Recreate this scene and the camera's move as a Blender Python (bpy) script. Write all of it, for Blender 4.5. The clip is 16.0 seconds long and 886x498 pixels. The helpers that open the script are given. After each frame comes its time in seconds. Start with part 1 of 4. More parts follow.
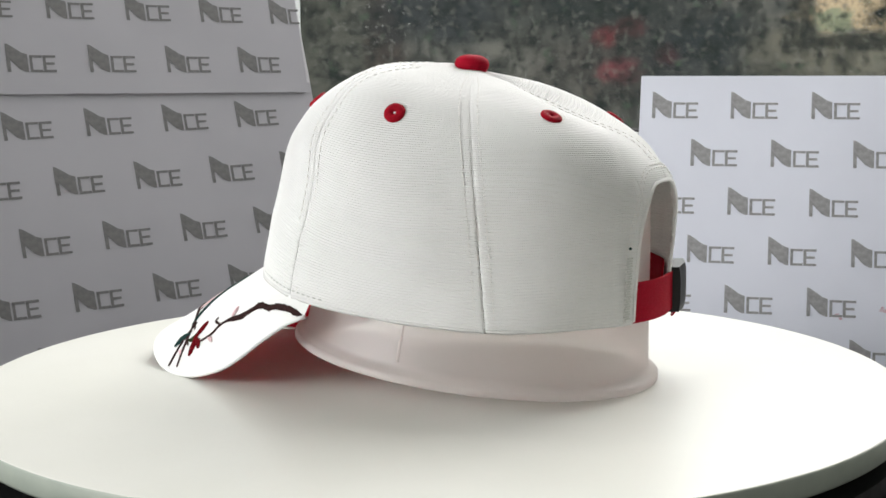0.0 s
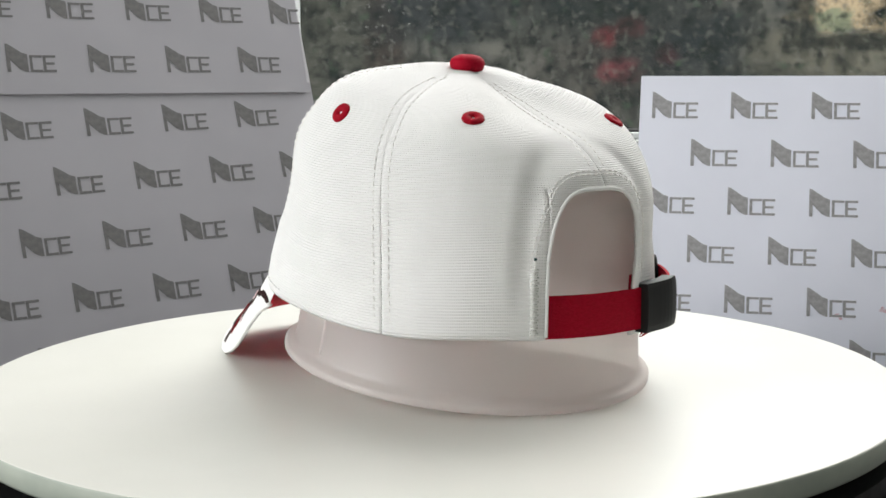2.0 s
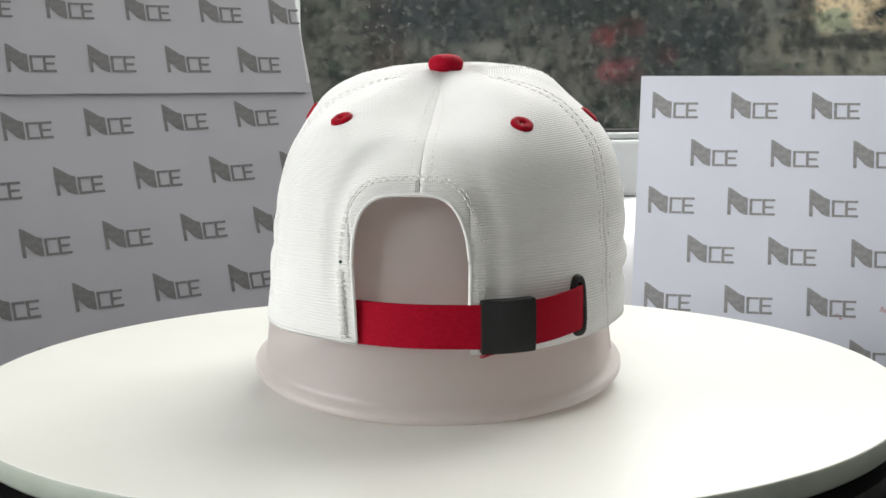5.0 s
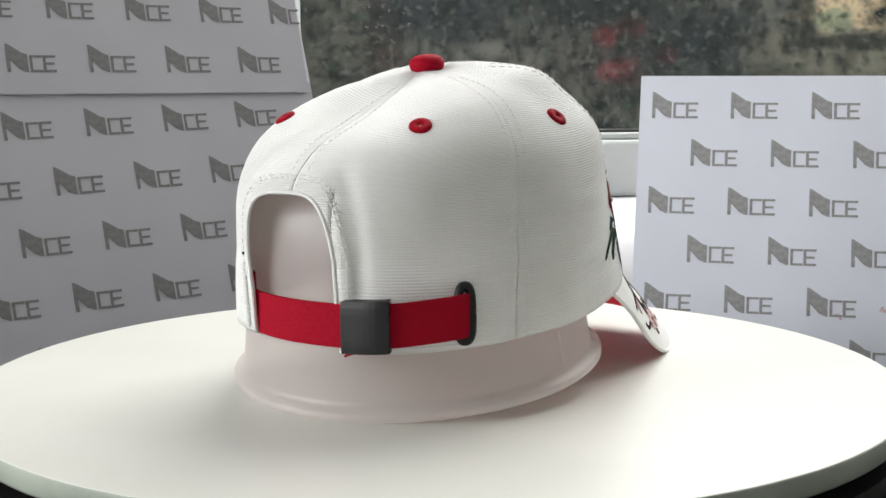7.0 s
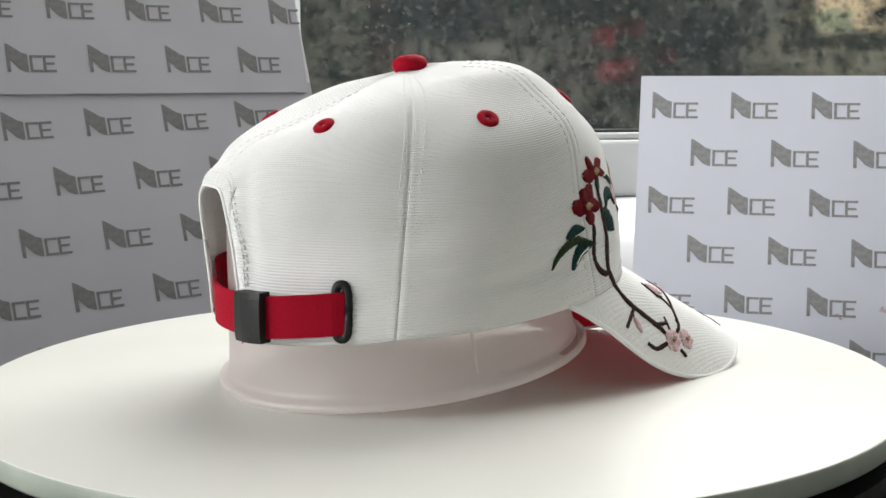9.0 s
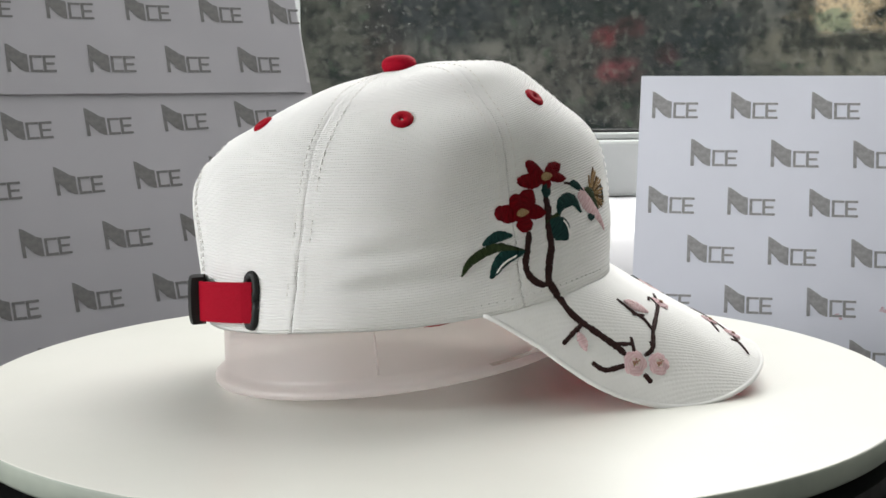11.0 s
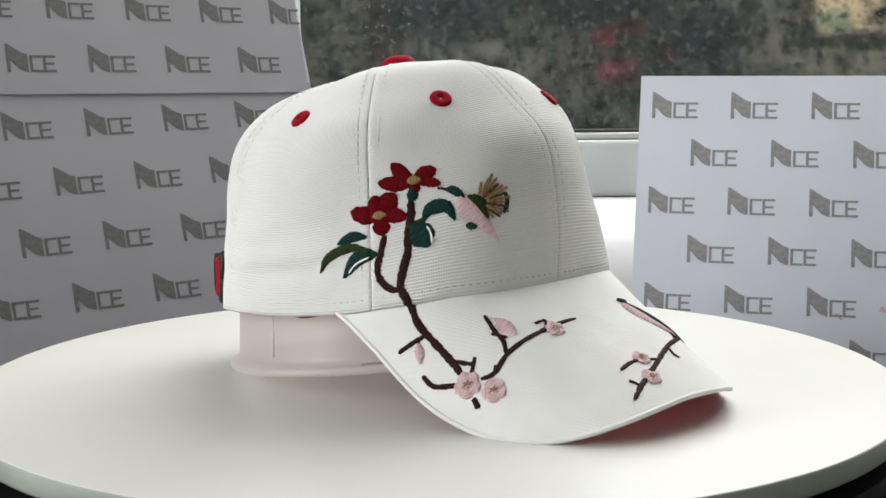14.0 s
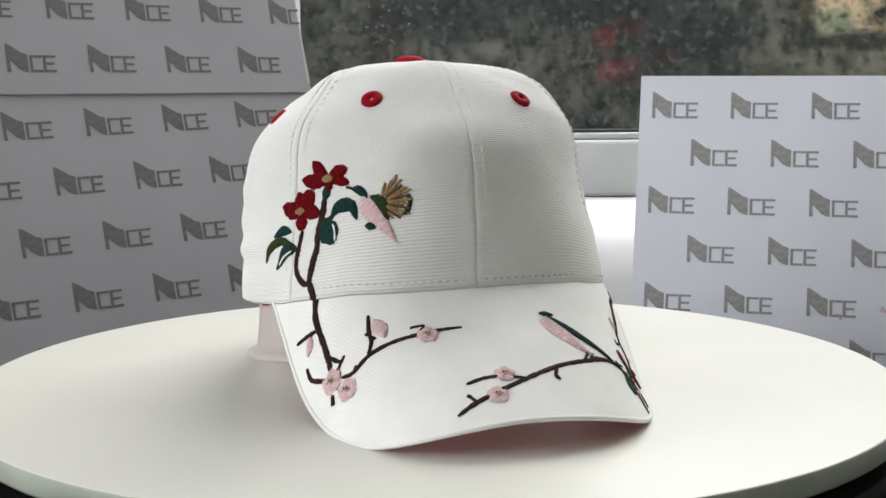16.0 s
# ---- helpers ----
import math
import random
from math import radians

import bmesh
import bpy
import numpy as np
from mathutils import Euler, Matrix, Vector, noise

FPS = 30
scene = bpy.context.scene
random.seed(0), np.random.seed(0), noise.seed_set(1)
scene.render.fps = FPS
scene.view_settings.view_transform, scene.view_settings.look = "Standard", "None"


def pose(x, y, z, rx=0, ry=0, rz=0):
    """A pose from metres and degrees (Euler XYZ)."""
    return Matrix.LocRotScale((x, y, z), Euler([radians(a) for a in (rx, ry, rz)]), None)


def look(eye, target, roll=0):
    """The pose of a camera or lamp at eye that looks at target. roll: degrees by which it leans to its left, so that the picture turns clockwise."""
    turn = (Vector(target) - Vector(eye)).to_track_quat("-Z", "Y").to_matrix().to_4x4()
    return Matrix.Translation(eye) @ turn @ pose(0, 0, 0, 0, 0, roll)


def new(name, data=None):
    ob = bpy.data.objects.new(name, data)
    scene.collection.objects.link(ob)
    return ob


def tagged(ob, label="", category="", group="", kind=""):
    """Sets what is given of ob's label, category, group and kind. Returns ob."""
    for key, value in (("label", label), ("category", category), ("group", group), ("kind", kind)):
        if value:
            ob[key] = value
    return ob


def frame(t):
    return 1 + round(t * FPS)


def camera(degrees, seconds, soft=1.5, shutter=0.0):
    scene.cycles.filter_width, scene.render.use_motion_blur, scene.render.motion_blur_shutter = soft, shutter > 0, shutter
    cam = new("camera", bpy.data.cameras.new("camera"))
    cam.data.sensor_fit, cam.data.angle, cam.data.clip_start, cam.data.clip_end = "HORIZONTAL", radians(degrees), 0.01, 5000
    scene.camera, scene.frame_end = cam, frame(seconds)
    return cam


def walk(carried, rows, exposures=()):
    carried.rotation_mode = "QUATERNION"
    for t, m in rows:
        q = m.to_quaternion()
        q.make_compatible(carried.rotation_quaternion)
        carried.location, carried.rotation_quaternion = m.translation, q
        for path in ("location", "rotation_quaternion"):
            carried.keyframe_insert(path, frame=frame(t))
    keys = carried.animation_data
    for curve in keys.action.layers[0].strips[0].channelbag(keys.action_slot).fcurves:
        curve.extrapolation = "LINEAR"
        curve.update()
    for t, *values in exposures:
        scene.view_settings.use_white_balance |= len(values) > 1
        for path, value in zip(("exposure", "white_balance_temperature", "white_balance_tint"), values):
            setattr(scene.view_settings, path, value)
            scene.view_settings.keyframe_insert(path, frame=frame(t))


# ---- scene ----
import functools
import itertools

# ---------------------------------------------------------------- camera
cam = camera(37.58, 16.0, soft=1.6)
EYE = Vector((0.0047, -0.62, 0.1373))
VIEW = look(EYE, EYE + Vector((0, math.cos(0.12528), -math.sin(0.12528))), -0.53)
walk(cam, [(0, VIEW), (16, VIEW)], [(0, 0.10), (4, 0.08), (9, 0.03), (12.5, -0.05), (16, -0.16)])

# ---------------------------------------------------------------- world, lamps, exposure
world = bpy.data.worlds.new("sky_world")
scene.world = world
world.use_nodes = True
_sky = world.node_tree.nodes.new("ShaderNodeTexSky")
_sky.sky_type, _sky.sun_disc = "NISHITA", False
_sky.sun_elevation, _sky.sun_rotation = radians(38), radians(40)
world.node_tree.links.new(_sky.outputs[0], world.node_tree.nodes["Background"].inputs[0])
world.node_tree.nodes["Background"].inputs[1].default_value = 0.08


def window_light(name, eye, target, w, h, watts, colour):
    d = bpy.data.lights.new(name, "AREA")
    d.shape, d.size, d.size_y, d.energy, d.color = "RECTANGLE", w, h, watts, colour
    ob = new(name, d)
    ob.matrix_world = look(eye, target)
    return ob


window_light("window_daylight", (0.40, 0.70, 0.95), (0.15, -0.3, 0.1), 1.1, 1.1, 25.5, (1.0, 0.985, 0.96))
window_light("side_window_daylight", (-1.62, -0.62, 0.55), (0, -0.1, 0.08), 1.2, 0.9, 32, (1.0, 0.99, 0.98))


# ---------------------------------------------------------------- materials
def mat(name, colour, rough=0.6, metal=0.0, spec=0.5):
    m = bpy.data.materials.new(name)
    m.use_nodes = True
    b = m.node_tree.nodes["Principled BSDF"]
    b.inputs["Base Color"].default_value = (*colour, 1)
    b.inputs["Roughness"].default_value = rough
    b.inputs["Metallic"].default_value = metal
    b.inputs["Specular IOR Level"].default_value = spec
    return m


def node(m, kind, **values):
    n = m.node_tree.nodes.new(kind)
    for key, v in values.items():
        n.inputs[key.replace("_", " ")].default_value = v
    return n


def link(m, a, b):
    m.node_tree.links.new(a, b)


def coords(m, kind="Object"):
    return m.node_tree.nodes.new("ShaderNodeTexCoord").outputs[kind]


def vary(m, colour_a, colour_b, scale, detail=4.0, source=None, lo=0.35, hi=0.65):
    """Two tones mixed by noise of that scale into the base colour."""
    n = node(m, "ShaderNodeTexNoise", Scale=scale, Detail=detail)
    link(m, source or coords(m), n.inputs["Vector"])
    r = m.node_tree.nodes.new("ShaderNodeValToRGB")
    r.color_ramp.elements[0].position, r.color_ramp.elements[1].position = lo, hi
    r.color_ramp.elements[0].color, r.color_ramp.elements[1].color = (*colour_a, 1), (*colour_b, 1)
    link(m, n.outputs["Fac"], r.inputs[0])
    link(m, r.outputs[0], m.node_tree.nodes["Principled BSDF"].inputs["Base Color"])
    return n, r


def bump(m, height, strength, distance, before=None):
    b = node(m, "ShaderNodeBump", Strength=strength, Distance=distance)
    link(m, height, b.inputs["Height"])
    if before:
        link(m, before.outputs[0], b.inputs["Normal"])
    link(m, b.outputs[0], m.node_tree.nodes["Principled BSDF"].inputs["Normal"])
    return b


def ribbed(m, rib, angle=0.0, depth=0.00016):
    """Woven ribs across the UV map, which is laid in metres, with slubs and a soft crease noise."""
    uv = coords(m, "UV")
    mp = node(m, "ShaderNodeMapping")
    mp.inputs["Rotation"].default_value = (0, 0, radians(angle))
    link(m, uv, mp.inputs["Vector"])
    wob = node(m, "ShaderNodeTexNoise", Scale=60.0, Detail=2.0)
    link(m, mp.outputs[0], wob.inputs["Vector"])
    sep = m.node_tree.nodes.new("ShaderNodeSeparateXYZ")
    link(m, mp.outputs[0], sep.inputs[0])
    add = m.node_tree.nodes.new("ShaderNodeMath")
    add.operation, add.inputs[1].default_value = "MULTIPLY_ADD", 0.00025
    link(m, wob.outputs["Fac"], add.inputs[0])
    link(m, sep.outputs["Y"], add.inputs[2])
    mul = m.node_tree.nodes.new("ShaderNodeMath")
    mul.operation, mul.inputs[1].default_value = "MULTIPLY", 2 * math.pi / rib
    link(m, add.outputs[0], mul.inputs[0])
    sine = m.node_tree.nodes.new("ShaderNodeMath")
    sine.operation = "SINE"
    link(m, mul.outputs[0], sine.inputs[0])
    mulx = m.node_tree.nodes.new("ShaderNodeMath")
    mulx.operation, mulx.inputs[1].default_value = "MULTIPLY", 2 * math.pi / (rib * 0.8)
    link(m, sep.outputs["X"], mulx.inputs[0])
    sinx = m.node_tree.nodes.new("ShaderNodeMath")
    sinx.operation = "SINE"
    link(m, mulx.outputs[0], sinx.inputs[0])
    weave = m.node_tree.nodes.new("ShaderNodeMath")
    weave.operation, weave.inputs[1].default_value = "MULTIPLY_ADD", 0.26
    link(m, sinx.outputs[0], weave.inputs[0])
    link(m, sine.outputs[0], weave.inputs[2])
    b1 = bump(m, weave.outputs[0], 0.8, depth)
    slub = node(m, "ShaderNodeTexNoise", Scale=900.0, Detail=3.0)
    link(m, mp.outputs[0], slub.inputs["Vector"])
    b2 = bump(m, slub.outputs["Fac"], 0.5, 0.0004, b1)
    crease = node(m, "ShaderNodeTexNoise", Scale=26.0, Detail=2.0)
    link(m, uv, crease.inputs["Vector"])
    bump(m, crease.outputs["Fac"], 0.5, 0.0022, b2)


WHITE_CLOTH = mat("white_ribbed_cotton", (0.83, 0.83, 0.80), 0.88, spec=0.15)
vary(WHITE_CLOTH, (0.855, 0.86, 0.848), (0.895, 0.90, 0.888), 45)
ribbed(WHITE_CLOTH, 0.0011, 0, 0.00017)
BRIM_CLOTH = mat("white_twill_cotton", (0.83, 0.83, 0.80), 0.88, spec=0.15)
vary(BRIM_CLOTH, (0.775, 0.78, 0.765), (0.825, 0.83, 0.818), 45)
ribbed(BRIM_CLOTH, 0.0009, -26, 0.00005)


def see_through(m, amount, colour):
    """Lets part of the light through a thin surface."""
    tr = node(m, "ShaderNodeBsdfTranslucent")
    tr.inputs["Color"].default_value = (*colour, 1)
    mix = m.node_tree.nodes.new("ShaderNodeMixShader")
    mix.inputs[0].default_value = amount
    link(m, m.node_tree.nodes["Principled BSDF"].outputs[0], mix.inputs[1])
    link(m, tr.outputs[0], mix.inputs[2])
    link(m, mix.outputs[0], m.node_tree.nodes["Material Output"].inputs["Surface"])


see_through(WHITE_CLOTH, 0.14, (0.92, 0.92, 0.90))
WHITE_THREAD = mat("white_thread", (0.88, 0.87, 0.84), 0.6)
GREY_THREAD = mat("grey_thread", (0.42, 0.42, 0.40), 0.7)


def thread(name, a, b, scale=1500.0, stitch=0.0):
    """Yarn in two tones; with stitch (metres), satin ridges across the UV map's u."""
    m = mat(name, a, 0.7, spec=0.08)
    n = node(m, "ShaderNodeTexNoise", Scale=scale, Detail=2.0)
    mp = node(m, "ShaderNodeMapping")
    link(m, coords(m, "UV" if stitch else "Object"), mp.inputs["Vector"])
    mp.inputs["Scale"].default_value = (1.0, 0.12, 1.0) if stitch else (1.0, 0.18, 0.6)
    link(m, mp.outputs[0], n.inputs["Vector"])
    r = m.node_tree.nodes.new("ShaderNodeValToRGB")
    r.color_ramp.elements[0].color, r.color_ramp.elements[1].color = (*a, 1), (*b, 1)
    r.color_ramp.elements[0].position, r.color_ramp.elements[1].position = 0.3, 0.7
    link(m, n.outputs["Fac"], r.inputs[0])
    link(m, r.outputs[0], m.node_tree.nodes["Principled BSDF"].inputs["Base Color"])
    before = bump(m, n.outputs["Fac"], 0.7, 0.0004)
    if stitch:
        w = node(m, "ShaderNodeTexWave", Scale=0.314 / stitch, Distortion=1.2)
        w.inputs["Detail Scale"].default_value = 3.0
        link(m, coords(m, "UV"), w.inputs["Vector"])
        bump(m, w.outputs["Fac"], 0.9, 0.0003, before)
    return m


RED_CLOTH = thread("red_cotton_tape", (0.27, 0.002, 0.013), (0.35, 0.004, 0.020), 2500)
RED_LINING = thread("red_lining_cotton", (0.68, 0.014, 0.034), (0.76, 0.022, 0.046), 2500)
RED_THREAD = thread("crimson_thread", (0.07, 0.001, 0.003), (0.22, 0.002, 0.008), stitch=0.0005)
BROWN_THREAD = thread("dark_brown_thread", (0.020, 0.009, 0.009), (0.058, 0.027, 0.025), stitch=0.0005)
GREEN_THREAD = thread("dark_teal_thread", (0.006, 0.022, 0.024), (0.018, 0.070, 0.060), stitch=0.0005)
OLIVE_THREAD = thread("olive_thread", (0.018, 0.030, 0.012), (0.050, 0.075, 0.030), stitch=0.0005)
PINK_THREAD = thread("pale_pink_thread", (0.70, 0.42, 0.45), (0.93, 0.76, 0.77), stitch=0.0005)
ROSE_THREAD = thread("dusky_rose_thread", (0.30, 0.12, 0.10), (0.50, 0.25, 0.20), stitch=0.0005)
BRONZE_THREAD = thread("dark_bronze_thread", (0.07, 0.045, 0.02), (0.16, 0.10, 0.05), stitch=0.0005)
PALE_THREAD = thread("cream_thread", (0.70, 0.62, 0.52), (0.85, 0.80, 0.72), stitch=0.0005)
TAN_THREAD = thread("tan_thread", (0.22, 0.13, 0.055), (0.48, 0.33, 0.17), stitch=0.0005)

BLACK_METAL = mat("black_coated_metal", (0.010, 0.011, 0.011), 0.5, 0.0, 0.3)
_n = node(BLACK_METAL, "ShaderNodeTexNoise", Scale=400.0, Detail=3.0)
link(BLACK_METAL, coords(BLACK_METAL), _n.inputs["Vector"])
bump(BLACK_METAL, _n.outputs["Fac"], 0.15, 0.0003)

PLATTER_PAINT = mat("satin_white_platter", (0.67, 0.68, 0.625), 0.34, spec=0.5)
_n, _ = vary(PLATTER_PAINT, (0.645, 0.652, 0.60), (0.685, 0.69, 0.643), 9)
_f = node(PLATTER_PAINT, "ShaderNodeTexNoise", Scale=300.0, Detail=3.0)
link(PLATTER_PAINT, coords(PLATTER_PAINT), _f.inputs["Vector"])
bump(PLATTER_PAINT, _f.outputs["Fac"], 0.1, 0.0004)
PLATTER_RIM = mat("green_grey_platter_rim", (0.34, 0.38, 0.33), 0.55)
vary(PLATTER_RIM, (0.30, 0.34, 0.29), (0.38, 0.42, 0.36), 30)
BLACK_PLASTIC = mat("black_plastic", (0.007, 0.007, 0.007), 0.55, spec=0.25)
# grey that stands in for the highlight on the black base's edge
EDGE_GLINT = mat("grey_edge_glint", (0.30, 0.31, 0.31), 0.35, 0.8)
_n = node(BLACK_PLASTIC, "ShaderNodeTexNoise", Scale=500.0)
link(BLACK_PLASTIC, coords(BLACK_PLASTIC), _n.inputs["Vector"])
bump(BLACK_PLASTIC, _n.outputs["Fac"], 0.2, 0.0003)


def plastic(name, clear_part):
    """Thin milky plastic: part of the light goes through."""
    m = mat(name, (0.88, 0.86, 0.85), 0.34, spec=0.4)
    vary(m, (0.90, 0.865, 0.85), (0.93, 0.90, 0.885), 14)
    n = node(m, "ShaderNodeTexNoise", Scale=35.0, Detail=2.0)
    link(m, coords(m), n.inputs["Vector"])
    bump(m, n.outputs["Fac"], 0.2, 0.002)
    see_through(m, 0.72, (0.985, 0.945, 0.937))
    clear = node(m, "ShaderNodeBsdfTransparent")
    clear.inputs["Color"].default_value = (0.98, 0.955, 0.945, 1)
    out = m.node_tree.nodes["Material Output"].inputs["Surface"]
    body = out.links[0].from_socket
    mix = m.node_tree.nodes.new("ShaderNodeMixShader")
    mix.inputs[0].default_value = clear_part
    link(m, body, mix.inputs[1])
    link(m, clear.outputs[0], mix.inputs[2])
    gloss = node(m, "ShaderNodeBsdfGlossy", Roughness=0.42)
    coat = m.node_tree.nodes.new("ShaderNodeMixShader")
    coat.inputs[0].default_value = 0.03
    link(m, mix.outputs[0], coat.inputs[1])
    link(m, gloss.outputs[0], coat.inputs[2])
    link(m, coat.outputs[0], out)
    return m


MILKY = plastic("milky_plastic", 0.24)
MILKY_INSIDE = plastic("milky_plastic_inside", 0.88)


def paper(name, tone):
    m = mat(name, tone, 0.75, spec=0.3)
    vary(m, tuple(c * 0.97 for c in tone), tuple(min(1, c * 1.02) for c in tone), 12)
    n = node(m, "ShaderNodeTexNoise", Scale=14.0, Detail=2.0)
    link(m, coords(m), n.inputs["Vector"])
    f = node(m, "ShaderNodeTexNoise", Scale=1800.0, Detail=2.0)
    link(m, coords(m), f.inputs["Vector"])
    bump(m, f.outputs["Fac"], 0.2, 0.0002, bump(m, n.outputs["Fac"], 0.35, 0.004))
    return m


PAPER = paper("office_paper", (0.69, 0.715, 0.80))
# darker paper and ink for the left sheets: their shade is put into the colour
SHADED_PAPER = paper("shaded_office_paper", (0.352, 0.350, 0.376))
SHADED_INK = mat("shaded_printed_ink", (0.125, 0.125, 0.125), 0.7)
vary(SHADED_INK, (0.112, 0.112, 0.112), (0.147, 0.147, 0.147), 260)
BOARD = paper("pale_card", (0.52, 0.52, 0.54))
INK = mat("grey_printed_ink", (0.27, 0.27, 0.27), 0.7)
vary(INK, (0.23, 0.23, 0.235), (0.32, 0.32, 0.325), 260)
SMUDGE = mat("pink_smudge", (0.55, 0.40, 0.46), 0.8)
vary(SMUDGE, (0.62, 0.55, 0.62), (0.52, 0.30, 0.36), 500)
WALL_PAINT = mat("off_white_wall_paint", (0.68, 0.68, 0.66), 0.8)
vary(WALL_PAINT, (0.65, 0.65, 0.63), (0.71, 0.71, 0.69), 3)
SILL_PAINT = mat("white_sill_stone", (0.80, 0.80, 0.82), 0.35)
vary(SILL_PAINT, (0.76, 0.76, 0.78), (0.83, 0.83, 0.85), 8)
FRAME_PAINT = mat("grey_white_window_frame", (0.46, 0.475, 0.475), 0.45)
vary(FRAME_PAINT, (0.43, 0.445, 0.445), (0.50, 0.515, 0.515), 10)
GASKET = mat("dark_rubber_gasket", (0.04, 0.04, 0.04), 0.6)
TABLE_TOP = mat("dark_laminate", (0.05, 0.05, 0.05), 0.5)
vary(TABLE_TOP, (0.04, 0.04, 0.04), (0.07, 0.065, 0.06), 20)
FLOOR_MAT = mat("grey_floor_tile", (0.35, 0.34, 0.32), 0.5)
vary(FLOOR_MAT, (0.31, 0.30, 0.28), (0.39, 0.38, 0.36), 6)


def dusty_glass():
    m = bpy.data.materials.new("dusty_window_glass")
    m.use_nodes = True
    t = m.node_tree
    b = t.nodes["Principled BSDF"]
    b.inputs["Base Color"].default_value = (0.55, 0.56, 0.54, 1)
    b.inputs["Roughness"].default_value = 0.8
    clear = t.nodes.new("ShaderNodeBsdfTransparent")
    clear.inputs[0].default_value = (0.93, 0.95, 0.94, 1)
    n = node(m, "ShaderNodeTexVoronoi", Scale=120.0)
    link(m, coords(m), n.inputs["Vector"])
    r = t.nodes.new("ShaderNodeValToRGB")
    r.color_ramp.elements[0].position, r.color_ramp.elements[1].position = 0.05, 0.20
    r.color_ramp.elements[0].color, r.color_ramp.elements[1].color = (0.45, 0.45, 0.45, 1), (0, 0, 0, 1)
    link(m, n.outputs["Distance"], r.inputs[0])
    n2 = node(m, "ShaderNodeTexNoise", Scale=9.0, Detail=6.0)
    link(m, coords(m), n2.inputs["Vector"])
    r2 = t.nodes.new("ShaderNodeMapRange")
    r2.inputs["From Min"].default_value, r2.inputs["From Max"].default_value = 0.30, 0.70
    r2.inputs["To Min"].default_value, r2.inputs["To Max"].default_value = 0.0, 1.0
    link(m, n2.outputs["Fac"], r2.inputs["Value"])
    mul = t.nodes.new("ShaderNodeMath")
    mul.operation = "MULTIPLY"
    link(m, r.outputs[0], mul.inputs[0])
    link(m, r2.outputs[0], mul.inputs[1])
    film = t.nodes.new("ShaderNodeMath")
    film.operation, film.inputs[1].default_value = "ADD", 0.012
    link(m, mul.outputs[0], film.inputs[0])
    mix = t.nodes.new("ShaderNodeMixShader")
    link(m, film.outputs[0], mix.inputs[0])
    link(m, clear.outputs[0], mix.inputs[1])
    link(m, b.outputs[0], mix.inputs[2])
    link(m, mix.outputs[0], t.nodes["Material Output"].inputs["Surface"])
    return m


GLASS = dusty_glass()


